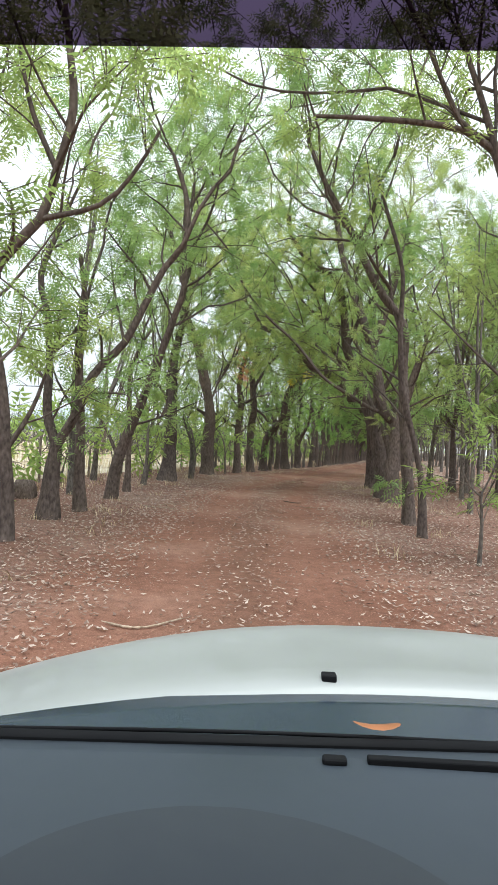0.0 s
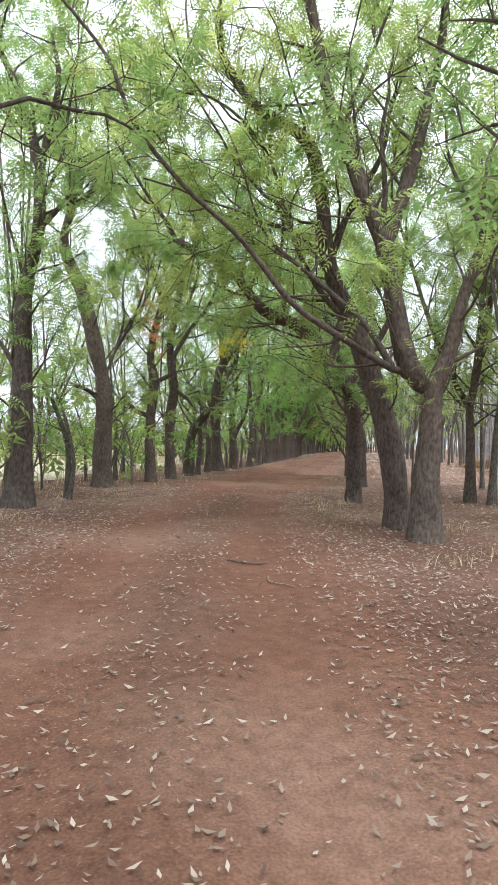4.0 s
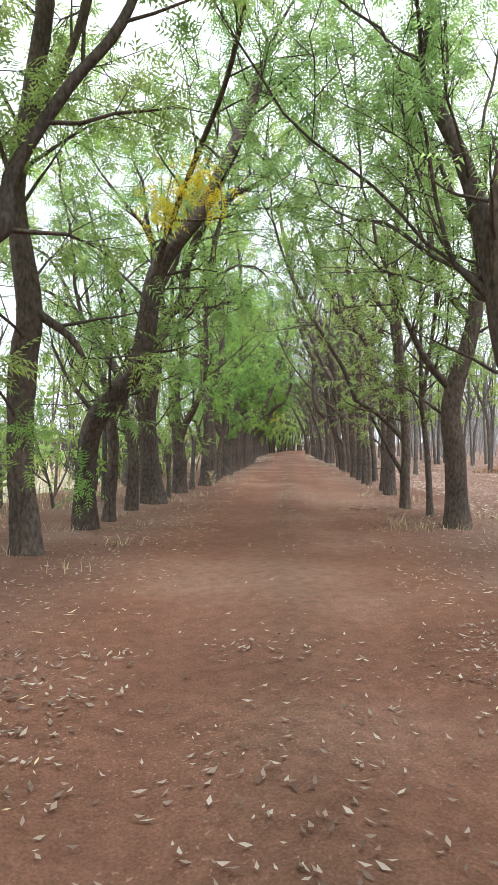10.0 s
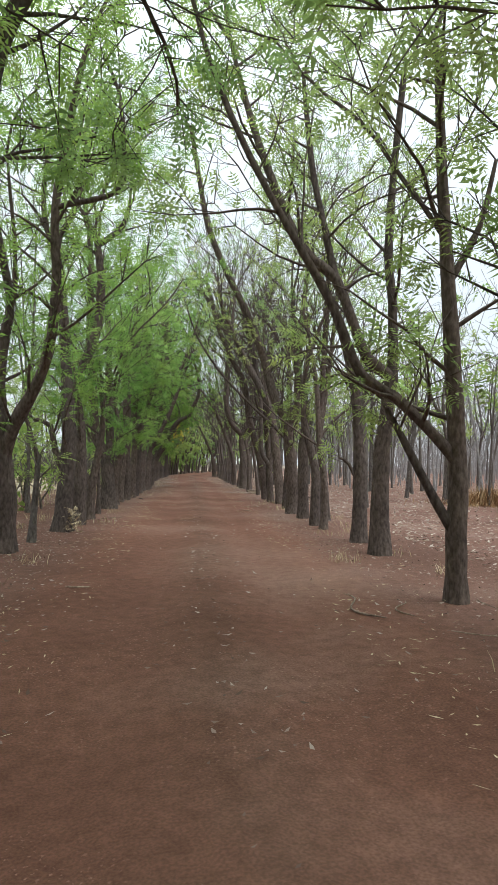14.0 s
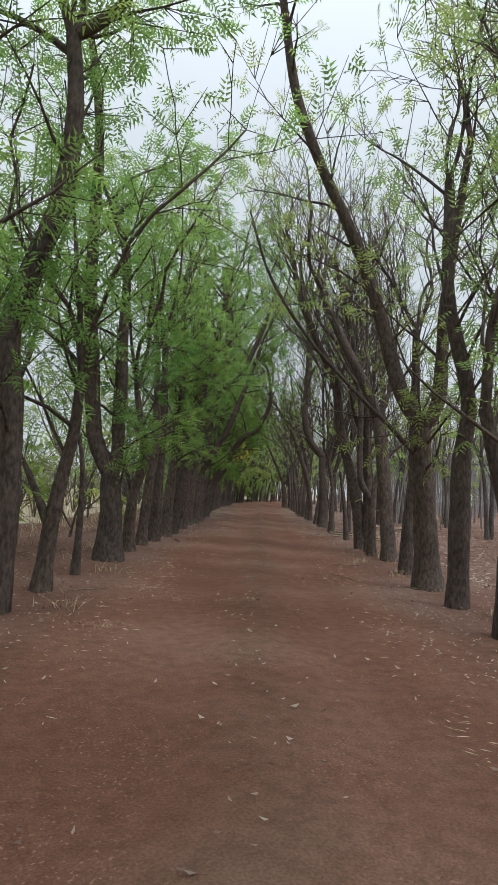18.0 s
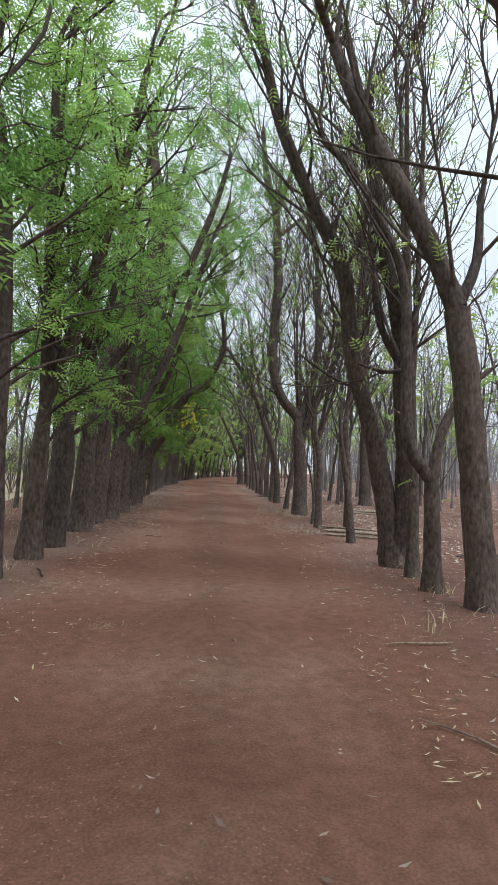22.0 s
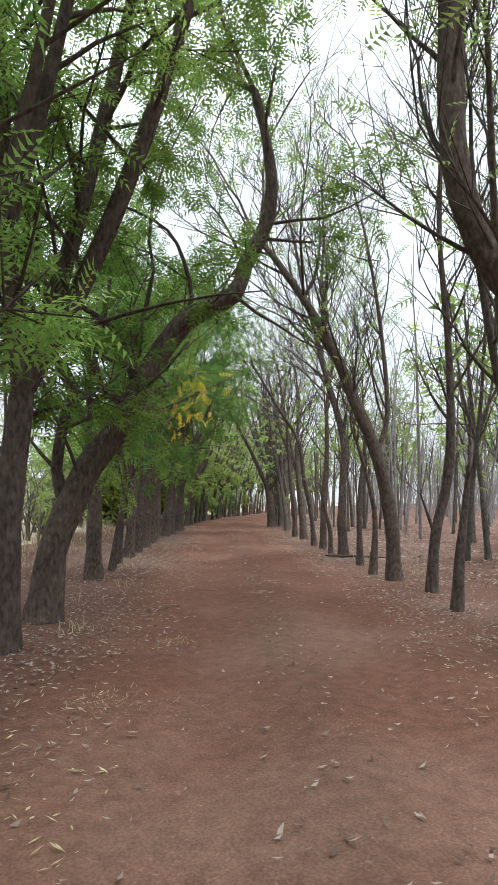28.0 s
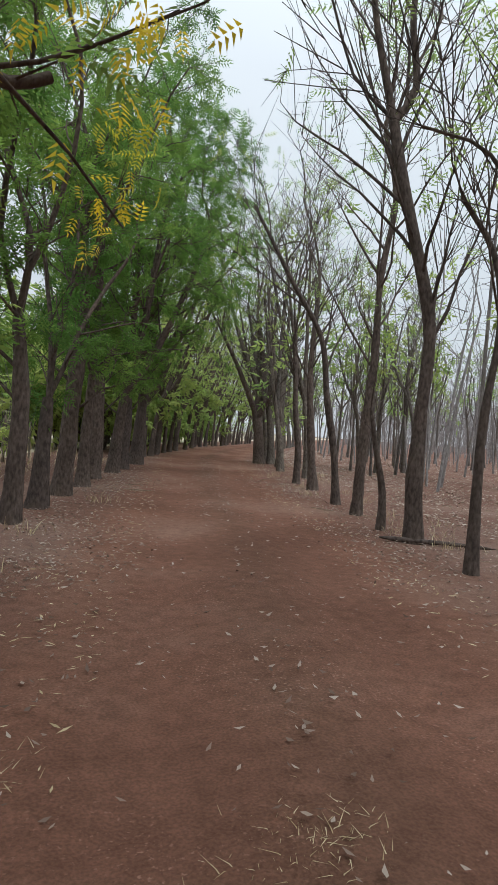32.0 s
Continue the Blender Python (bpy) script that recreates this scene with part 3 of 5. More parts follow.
neem(-2.08, 20.86, 5.6, 0.40, "0.088 0.00,0.00 -0.01,0.97 -0.04,1.88 -0.08,2.89 0.19,3.71")
neem(-1.78, 25.64, 9.8, 1.00, "0.222 0.00,0.00 0.03,1.15 -0.01,2.30 -0.05,3.26 -0.01,4.13 0.19,5.19 0.17,6.30", "0.092 0.17,6.30 -0.04,7.14 -0.24,7.73 -0.54,8.34", "0.065 0.15,5.19 0.47,5.47 0.76,5.84", "0.074 0.17,6.30 0.32,6.93 0.51,7.89 0.36,8.77", "0.065 0.02,2.40 -0.33,2.88 -0.63,3.27")
neem(-0.91, 30.50, 12.2, 1.00, "0.243 0.00,0.00 -0.03,1.19 -0.00,2.18 -0.12,3.02 -0.41,4.16 -0.71,5.16 -1.23,6.40 -1.04,7.43", "0.108 -1.04,7.43 -0.56,7.79 0.03,8.83 0.76,9.49 1.63,10.69", "0.108 -1.04,7.43 -1.13,8.33 -1.46,8.92 -1.99,9.25 -2.83,9.74", "0.081 -0.03,2.18 -0.41,2.53 -0.85,2.68", "0.068 -1.13,8.33 -0.78,9.17 -0.71,10.45 -1.61,11.97", "0.048 -0.10,2.90,0.00 0.08,3.70,0.45 0.14,4.60,0.90 -0.05,5.60,1.30 0.10,6.80,1.60", "0.036 0.08,3.70,0.45 0.50,4.50,0.60 0.75,5.40,0.70 1.00,6.40,0.80")
neem(0.20, 32.94, 13.5, 1.00, "0.168 0.00,0.00 -0.06,1.12 -0.07,2.00 0.01,3.00 -0.13,3.80 -0.04,4.49 0.21,5.47", "0.077 0.01,3.04 0.56,3.36 0.59,3.89 1.10,4.81 1.59,5.50 1.91,6.51 2.31,7.53 2.34,8.49", "0.084 0.21,5.47 0.71,6.14 1.12,7.00 1.26,7.97 1.24,8.88", "0.070 0.21,5.47 -0.02,6.23 -0.28,7.05 -0.62,7.97 -1.02,8.84", "0.084 -0.11,2.00 -0.42,2.10 -0.71,2.31 -1.12,2.56", "0.042 -0.08,3.65 -0.01,4.26 -0.28,4.72 -0.77,4.92 -1.32,4.80")
neem(0.75, 34.67, 14.3, 1.00, "0.190 0.00,0.00 -0.08,1.11 -0.06,2.18 0.02,2.99 -0.15,4.37 0.04,5.51 0.20,6.66 0.19,7.83 0.28,9.22", "0.069 0.07,2.90 0.51,2.65 0.70,2.38", "0.060 0.00,5.32 0.49,5.88 0.80,6.93 0.54,8.01")
neem(1.35, 36.93, 14.8, 1.00, "0.172>0.085 0.00,0.00,0.00 0.02,0.70,-0.14 0.10,1.20,-0.24 0.18,1.60,-0.30 0.36,1.90,-0.33 0.62,2.20,-0.36 0.90,2.52,-0.37 1.00,2.90,-0.38 1.06,3.30,-0.37 1.10,3.70,-0.34 1.22,4.10,-0.31 1.50,4.50,-0.25 1.80,4.90,-0.19 2.03,5.40,-0.08 2.27,6.00,0.08 2.53,6.80,0.34 2.72,7.60,0.55", "0.055 1.12,3.85,-0.33 1.30,4.30,-0.55 1.58,4.80,-0.90 1.96,5.40,-1.37 2.37,6.00,-1.94 2.74,6.80,-2.75", "0.042 0.09,1.84 -0.19,2.31 -0.49,2.89")
neem(1.68, 37.78, 14.9, 0.80, "0.121 0.00,0.00 0.05,0.65 0.09,1.28 0.04,1.84 0.29,2.37 0.62,2.84", "0.042 0.04,1.78 -0.28,2.25 -0.67,2.72")
neem(2.10, 39.35, 15.2, 0.80, "0.127 0.00,0.00 0.03,0.78 0.00,1.32 -0.16,1.85 -0.22,2.54 -0.63,3.28 -1.02,3.80", "0.060 0.07,1.10 0.19,1.65 0.09,2.26 0.14,2.89")
neem(2.61, 40.73, 15.4, 1.00, "0.229 0.00,0.00 -0.10,1.01 -0.15,1.91 -0.03,2.74 0.09,3.57 0.27,4.13", "0.106 0.27,4.13 0.62,4.52 0.75,5.34 1.11,6.17 1.67,6.74 2.34,7.04", "0.097 -0.16,2.00 -0.42,2.80 -0.67,3.69 -0.73,4.60 -1.12,5.48", "0.062 0.27,4.13 -0.01,4.02 -0.44,3.71")
neem(3.50, 43.63, 15.8, 1.00, "0.210 0.00,0.00 -0.01,0.82 -0.08,1.66 -0.15,2.43 -0.06,3.13", "0.099 -0.03,1.20 0.14,1.83 0.48,2.46 0.67,3.09 0.74,3.86 0.73,4.87 0.90,5.88 1.08,6.74 1.29,7.30", "0.076 -0.06,3.13 0.02,3.67 -0.20,4.82 -0.22,5.83 -0.54,6.74", "0.046 1.30,4.89 1.56,5.14 1.65,5.61 1.56,6.53 1.34,6.99")
neem(3.94, 44.85, 16.0, 0.30, "0.062 0.00,0.00 0.05,0.76 0.06,1.34 -0.06,1.78 -0.21,2.17")
neem(4.52, 46.24, 16.0, 1.00, "0.161 0.00,0.00 0.05,0.79 0.08,1.54 0.07,2.15 0.01,2.84 -0.08,3.87 -0.19,5.06", "0.081 0.02,1.13 -0.16,1.53 -0.26,2.00 -0.58,2.12", "0.074 -0.19,5.06 -0.37,5.48 -0.52,6.19 -0.47,7.06", "0.060 -0.30,5.41 0.02,6.06 0.12,6.64 0.22,7.36")
neem(4.94, 47.53, 16.0, 1.00, "0.143 0.00,0.00 0.03,0.71 0.01,1.42 -0.03,2.13 -0.13,2.85 0.08,3.60 0.29,4.35 0.31,5.30 0.21,6.05", "0.076 0.21,6.05 0.43,6.20 0.73,6.53 0.86,6.99", "0.070 0.21,6.05 0.02,6.52 -0.30,7.00", "0.045 0.25,5.78 -0.13,6.03 -0.56,6.18 -0.89,6.09")
neem(5.33, 48.76, 16.0, 0.80, "0.106 0.00,0.00 0.04,0.71 0.14,1.40 0.23,1.95 0.25,2.57", "0.060 0.04,0.71 -0.15,1.11 -0.36,1.51")
neem(5.69, 50.05, 16.0, 0.30, "0.061 0.00,0.00 0.00,0.81 -0.03,1.51 -0.14,2.04")
neem(6.20, 51.75, 16.0, 1.00, "0.200>0.175 0.00,0.00 -0.02,0.55 -0.06,1.05 -0.10,1.40", "0.135 -0.10,1.40 -0.25,1.68 -0.42,2.08 -0.50,2.90 -0.55,3.60 -0.62,4.50 -0.62,5.50 -0.60,6.50 -0.66,7.50 -0.88,8.80", "0.125 -0.08,1.36 -0.03,1.80 -0.06,2.40 -0.07,3.00 -0.12,3.60 -0.14,4.20 -0.16,4.85 -0.26,5.50 -0.52,6.10", "0.030 -0.08,0.50 0.00,0.95 0.10,1.40 0.16,1.95", "0.072 -0.50,2.90 -0.90,3.40 -1.55,3.95")
neem(6.62, 53.41, 16.0, 1.00, "0.125 0.00,0.00 -0.02,0.71 0.04,1.27 0.20,1.88 0.08,2.38 -0.09,3.16", "0.047 0.01,1.18 -0.25,1.71 -0.59,1.91")
neem(6.97, 54.66, 16.0, 1.00, "0.117 0.00,0.00 0.04,0.75 0.09,1.48 0.16,2.13 0.11,2.94 0.02,4.22")
neem(7.33, 55.61, 16.0, 1.00, "0.149 0.00,0.00 0.01,0.82 0.02,1.62 0.02,2.33 -0.01,3.53 -0.10,4.73 -0.38,5.92")
neem(8.01, 58.21, 16.0, 1.00, "0.210 0.00,0.00 0.12,0.88 0.16,1.64 0.04,2.50")
neem(8.96, 61.79, 16.0, 1.00, "0.240>0.1 0.00,0.00 0.07,1.06 0.11,2.36 0.12,3.31 0.57,4.13 0.89,5.09 1.08,6.58 0.85,7.91 0.76,8.81", "0.090 0.92,4.57 1.52,5.12 1.98,6.19 2.29,7.09 2.51,8.01", "0.066 1.06,6.49 1.35,7.04 1.64,8.32", "0.057 0.85,7.73 0.45,8.24 -0.01,8.76")
neem(8.62, 60.30, 16.0, 1.00, "0.211 0.00,0.00 0.02,0.77 0.04,1.57 0.07,2.18 -0.04,2.87", "0.061 0.00,2.18 -0.31,2.85 -0.66,3.12")
neem(9.92, 64.95, 16.0, 1.00, "0.224 0.00,0.00 0.06,0.96 0.07,1.85 -0.03,2.74")
neem(10.91, 68.56, 16.0, 1.00, "0.190>0.06 0,0,0 0.06,0.75,0.05 0.2,1.22,0.12 0.4,1.75,0.25 0.75,2.3,0.45 0.9,2.75,0.6 1.12,3.2,0.72 1.5,3.72,0.8 2.1,4.08,0.8 2.25,4.5,0.85 2.52,5.1,0.9 2.6,5.65,0.9 2.52,6.3,0.9 2.36,7,0.9", "0.085 0.21,1.26 0.05,1.71 0.14,2.39 0.22,2.68 -0.03,3.07 -0.32,3.18", "0.062 0.78,2.52 0.46,2.74 0.37,3.08 0.01,3.48 -0.33,3.58", "0.057 0.78,2.81 0.64,3.44 0.29,3.72 -0.06,3.94 -0.35,4.13", "0.062 0.87,2.35 0.62,2.6,1.0 0.62,2.74,2.1 0.8,2.86,2.9 1.0,2.88,3.2 1.17,2.98,3.3", "0.045 0.62,2.65 0.75,2.72,1.0 1.12,3.07,1.95 0.8,3.4,2.3", "0.034 1.52,3.47 1.55,3.99 1.35,4.69 1.05,4.98 0.47,5.22", "0.028 2.56,4.94 2.85,4.86 3.14,4.84")
neem(11.71, 72.23, 16.0, 1.00, "0.170 0.00,0.00 -0.01,0.71 -0.03,1.37 -0.11,2.03 -0.16,2.55", "0.052 -0.00,1.51 0.25,1.85 0.42,2.32")
neem(12.13, 73.56, 16.0, 0.80, "0.074 0.00,0.00 0.09,0.66 0.20,1.52 0.20,1.95 0.05,2.50", "0.031 0.20,1.52 0.38,1.90 0.55,2.21")
neem(12.43, 74.94, 16.0, 0.50, "0.052 0.00,0.00 0.04,0.74 0.07,1.41 0.08,2.08")
neem(12.82, 76.57, 16.0, 1.00, "0.135 0.00,0.00 0.05,0.89 0.05,1.70 -0.04,2.59")
neem(13.18, 77.91, 16.0, 1.00, "0.143 0.00,0.00 0.05,0.84 0.09,1.65")
neem(13.61, 79.58, 16.0, 1.00, "0.177 0.00,0.00 0.08,0.88 0.11,1.71 0.23,3.13")
neem(14.48, 83.23, 16.0, 1.00, "0.304 0.00,0.00 0.06,1.21 0.08,2.43")
neem(15.65, 86.73, 16.0, 1.00, "0.241 0.00,0.00 0.09,1.39 0.12,2.69")
neem(16.52, 89.00, 16.0, 1.00, "0.270 0.00,0.00 0.09,1.41 0.16,2.87")
neem(4.67, 22.33, 7.0, 0.80, "0.230 0.00,0.00 0.01,0.90 0.03,1.61 0.04,2.17", "0.151 -0.03,2.17 -0.28,2.43 -0.47,3.18 -0.67,4.18", "0.122 -0.67,4.18 -1.05,5.02 -1.53,6.22 -1.74,7.10 -1.95,7.98", "0.108 -0.67,4.18 -0.36,5.22 -0.11,6.33 0.05,7.05 0.12,7.77", "0.129 0.11,2.17 0.27,2.67 0.45,3.45 0.72,4.30", "0.057 -0.28,2.35 -0.52,2.43 -1.26,2.83 -1.98,3.27 -2.69,4.07 -3.49,4.74 -4.14,5.48 -4.51,6.30 -5.25,7.13", "0.057 -0.52,2.46 -0.91,3.04 -1.54,3.62 -2.26,4.21")
neem(4.02, 17.41, 2.3, 0.80, "0.113 0.00,0.00 -0.09,0.99 -0.21,2.11 -0.28,2.95 -0.31,3.76 -0.83,4.46 -1.41,5.54 -1.97,6.49 -2.31,7.24", "0.071 0.13,0.31 0.04,0.37 -0.01,0.51", "0.050 -0.31,3.51 -0.52,4.06 -0.66,4.89", "0.050 -1.41,5.54 -0.89,5.23 -0.65,5.73")
neem(3.85, 15.79, 0.7, 0.70, "0.072 0.00,0.00 -0.07,0.89 -0.25,1.65 -0.43,2.31 -0.54,3.30 -0.56,4.35 -0.84,5.26 -1.06,5.91")
neem(6.83, 33.29, 13.6, 0.70, "0.195 0.00,0.00 0.00,1.16 -0.08,1.80 -0.41,2.43 -0.62,3.59 -0.94,4.76 -1.45,5.81", "0.091 -0.18,2.18 0.13,2.50 0.01,3.20", "0.078 -0.56,3.20 -1.06,3.59", "0.091 -0.41,2.43 -0.68,4.23 -0.43,5.79")
neem(7.36, 36.07, 14.7, 0.70, "0.193 0.00,0.00 -0.06,1.17 -0.14,2.04 0.20,3.37 0.25,4.72", "0.079 0.15,3.48 -0.40,4.25 -0.53,5.39", "0.068 -0.09,2.15 -0.58,2.79 -1.03,3.67")
neem(9.01, 42.25, 15.6, 0.80, "0.156 0.00,0.00 -0.02,0.89 0.00,1.67 0.07,2.37 0.13,2.77", "0.101 0.13,2.69 -0.27,3.06 -0.54,3.67 -0.80,4.28 -1.38,4.80 -1.99,6.18 -2.37,7.34 -2.57,8.12", "0.086 0.09,2.76 0.07,3.85 -0.04,4.63 -0.03,5.81 0.05,7.30", "0.070 -0.76,4.28 -1.00,5.13 -1.21,6.14 -1.36,7.47")
neem(9.49, 43.70, 15.8, 0.70, "0.129 0.00,0.00 0.01,0.96 -0.03,2.06 -0.19,3.15 -0.47,4.06 -0.98,5.14", "0.046 -0.08,1.05 -0.19,1.41 -0.38,1.53")
neem(10.12, 46.68, 16.0, 0.70, "0.111 0.00,0.00 -0.00,0.75 -0.01,1.26 -0.21,2.01 -0.31,2.43", "0.068 -0.31,2.43 -0.30,3.46 -0.00,4.59 0.49,5.31", "0.051 0.02,1.51 0.16,2.11 0.57,2.55 0.83,2.73")
neem(10.63, 48.34, 16.0, 0.70, "0.141 0.00,0.00 -0.02,1.11 -0.03,2.01 0.02,2.82 -0.31,4.23 -0.39,5.88")
neem(11.13, 49.92, 16.0, 0.80, "0.205 0.00,0.00 -0.12,1.22 -0.20,2.00 -0.24,2.56", "0.132>0.055 -0.24,2.56,0.00 -0.56,3.10,0.11 -0.75,3.70,0.21 -0.95,4.40,0.27 -1.25,5.20,0.27 -1.63,6.00,0.20 -2.20,7.00,0.01 -2.66,8.00,-0.25 -2.95,9.20,-0.60 -3.20,10.40,-1.00", "0.045 -0.39,1.99 -0.78,2.55 -1.31,3.01 -2.18,3.86 -2.87,4.83 -3.26,5.84", "0.110 -0.24,2.50 -0.02,3.02 -0.02,4.43 0.07,5.87 0.19,7.12")
neem(11.64, 51.58, 16.0, 0.60, "0.127 0.00,0.00 0.00,0.92 0.06,1.83 0.03,2.72 -0.00,3.62 -0.04,4.67")
neem(12.96, 56.37, 16.0, 0.35, "0.165 0.00,0.00 -0.18,0.97 -0.44,2.02 -0.77,3.07 -1.00,4.45 -1.54,5.47 -2.10,6.71 -2.36,7.69 -2.59,8.44", "0.143 0.20,0.02 0.08,1.15 -0.08,2.53 -0.17,3.30 -0.52,4.59 -0.84,5.97 -1.30,7.41", "0.068 -0.14,2.99 -0.52,3.57 -0.71,4.65", "0.060 -1.01,4.52 -0.74,4.96 -0.52,5.94")
neem(12.36, 54.53, 16.0, 0.35, "0.121 0.00,0.00 -0.04,0.66 -0.08,1.31", "0.081 -0.08,1.31 -0.37,1.76 -0.42,2.66 -0.47,3.80 -0.80,4.61 -1.13,5.17 -1.54,5.59", "0.081 -0.08,1.31 0.03,1.93 0.32,2.44 0.62,2.72", "0.035 -0.42,2.66 -0.69,2.62 -1.01,2.71")
neem(12.32, 53.58, 16.0, 0.35, "0.157 0.00,0.00 -0.11,0.92 -0.22,1.84 -0.31,2.56 -0.42,3.17", "0.147 -0.42,3.17 -0.67,3.76 -1.07,4.49 -1.49,5.26 -1.69,5.70 -1.84,6.10", "0.074 -0.40,3.17 -0.21,3.72 -0.17,4.47")
neem(13.39, 57.48, 16.0, 0.10, "0.060 0.00,0.00 0.03,0.46 0.05,0.90")
neem(15.30, 65.30, 16.0, 0.30, "0.220 0.00,0.00 -0.03,1.33 -0.14,2.31 -0.16,2.93", "0.147 -0.21,2.93 -0.73,3.53 -1.03,4.65 -1.00,6.96 -1.15,9.06", "0.110 -1.15,9.06 -1.54,10.24 -1.71,11.58", "0.086 -1.12,9.06 -0.53,11.11 0.35,12.82", "0.134 -0.02,2.81 0.17,3.69 0.37,5.22 0.26,7.42 0.18,8.33 -0.36,9.37", "0.122 -0.07,2.32 0.46,3.71 1.00,5.38 1.36,6.56 2.38,8.32", "0.073 -0.97,8.27 -0.35,9.10 0.66,10.50")
neem(13.60, 58.90, 16.0, 0.05, "0.089 0.00,0.00 -0.09,0.72 -0.18,1.33 -0.33,2.09")
neem(14.52, 62.70, 16.0, 0.05, "0.047 0.00,0.00 0.02,0.53 -0.07,1.15 -0.19,1.56")
neem(14.24, 61.79, 16.0, 0.25, "0.084 0.00,0.00 -0.01,0.78 -0.05,1.69 -0.21,2.60 -0.09,3.52 0.12,4.46", "0.039 -0.21,2.60 -0.48,3.12")
neem(16.77, 70.86, 16.0, 0.30, "0.137 0.00,0.00 -0.07,1.14 -0.31,2.24 -0.69,3.16 -0.98,3.90 -1.36,4.64 -2.04,5.65 -2.42,6.12", "0.055 -0.31,2.24 -0.08,2.99 -0.15,4.67 -0.36,6.38 -0.56,7.33", "0.046 -0.88,3.62 -1.26,4.26 -1.64,4.72", "0.046 -1.65,5.01 -1.38,5.58 -1.30,6.34", "0.046 -2.42,6.12 -2.06,6.80")
neem(16.57, 69.49, 16.0, 0.15, "0.087 0.00,0.00 0.09,0.87 0.28,1.67 0.37,2.63 0.35,4.09 0.25,5.73 0.32,7.24", "0.032 -0.03,0.87 -0.12,1.50")
neem(15.97, 68.01, 16.0, 0.15, "0.078 0.00,0.00 0.05,0.64 0.09,0.97 0.20,1.88")
neem(16.91, 71.91, 16.0, 0.20, "0.071 0.00,0.00 0.06,1.01 -0.08,1.82 -0.29,2.53")
neem(17.54, 73.61, 16.0, 0.20, "0.068 0.00,0.00 0.00,1.00 0.03,1.77 0.13,2.69 0.01,3.45 -0.39,4.04")
neem(18.02, 75.35, 16.0, 0.20, "0.111 0.00,0.00 -0.06,0.89 -0.04,1.82 -0.01,2.94 -0.34,4.22 -0.60,5.14 -0.71,5.65", "0.055 -0.71,5.65 -1.04,6.81 -1.26,7.92 -1.48,8.85", "0.064 -0.67,5.66 -0.45,6.09 -0.58,7.02 -0.52,8.14", "0.046 -0.01,2.94 0.10,3.68")
neem(18.12, 76.36, 16.0, 0.30, "0.061 0.00,0.00 0.00,0.53 -0.15,1.23 -0.27,1.84")
neem(18.68, 78.06, 16.0, 0.30, "0.106 0.00,0.00 0.02,1.20 0.11,2.86 0.11,4.28 0.27,5.71 -0.01,6.88")
neem(19.09, 79.60, 16.0, 0.30, "0.092 0.00,0.00 -0.12,1.03 -0.35,2.21 -0.55,3.39 -1.26,4.56 -2.11,5.98")
neem(19.85, 82.27, 16.0, 0.30, "0.110 0.00,0.00 -0.15,1.41 -0.27,2.98 -0.19,5.20")
neem(20.27, 84.21, 16.0, 0.30, "0.105 0.00,0.00 -0.02,1.05 -0.17,2.10 -0.33,4.20")
neem(22.61, 93.30, 16.0, 0.50, "0.338 0.00,0.00 -0.13,1.35 -0.29,2.13", "0.156 -0.29,2.13 -1.14,3.92 -1.98,5.45", "0.156 -0.24,2.13 -0.11,4.22 -0.46,6.56", "0.156 -0.18,2.00 0.69,3.99 1.15,5.58")
neem(21.08, 71.51, 16.0, 0.10, "0.200 0.00,0.00 -0.12,1.87 -0.18,3.55 -0.25,5.92 -0.40,9.01")
neem(20.91, 71.39, 16.0, 0.10, "0.196 0.00,0.00 -0.09,1.96 -0.16,4.14 -0.30,6.96 -0.65,10.04")
sapling(-0.24, 31.75, 12.9, 0.15, "0.041 0.00,0.00 -0.10,1.04 -0.33,1.66 -0.72,2.03")
sapling(-1.76, 33.02, 13.5, 0.15, "0.044 0.00,0.00 -0.05,1.00 -0.21,1.79 -0.40,2.25")
sapling(-1.31, 27.87, 10.9, 0.15, "0.050 0.00,0.00 -0.02,0.99 -0.15,1.80 -0.37,2.27")
sapling(3.96, 13.52, 0.0, 0.30, "0.032 0.00,0.00 -0.00,0.51 -0.04,0.87", "0.014 -0.03,0.80 -0.19,1.00 -0.30,1.21", "0.014 -0.04,0.87 0.09,1.16 0.16,1.38")
sapling(-2.05, 23.03, 7.6, 0.30, "0.052 0.00,0.00 0.04,0.83 0.02,1.67")
sapling(-1.18, 27.16, 10.6, 0.30, "0.053 0.00,0.00 0.10,0.80 -0.11,1.74")
sapling(3.07, 42.21, 15.6, 0.20, "0.061 0.00,0.00 0.00,0.60 -0.11,1.21 -0.37,1.61")
sapling(3.94, 44.66, 15.9, 0.20, "0.063 0.00,0.00 0.04,0.77 0.09,1.42")
sapling(-2.19, 23.46, 8.0, 0.30, "0.063 0.00,0.00 0.09,0.79 0.07,1.60")
sapling(-1.21, 27.28, 10.6, 0.40, "0.076 0.00,0.00 -0.03,1.14 -0.40,2.11")
neem(-1.42, 10.92, 0.0, 1.00, "0.082 0.00,0.00 0.02,0.68 -0.02,1.41 -0.00,2.14 0.20,2.81 0.53,3.20 0.65,3.63 0.76,4.17 0.68,4.80", "0.029 0.53,3.20 1.05,3.32 1.33,3.57 1.55,3.92", "0.034 0.12,2.59 -0.10,3.01 -0.09,3.60 0.12,4.19", "0.029 0.65,3.63 0.42,4.11 0.29,4.64")
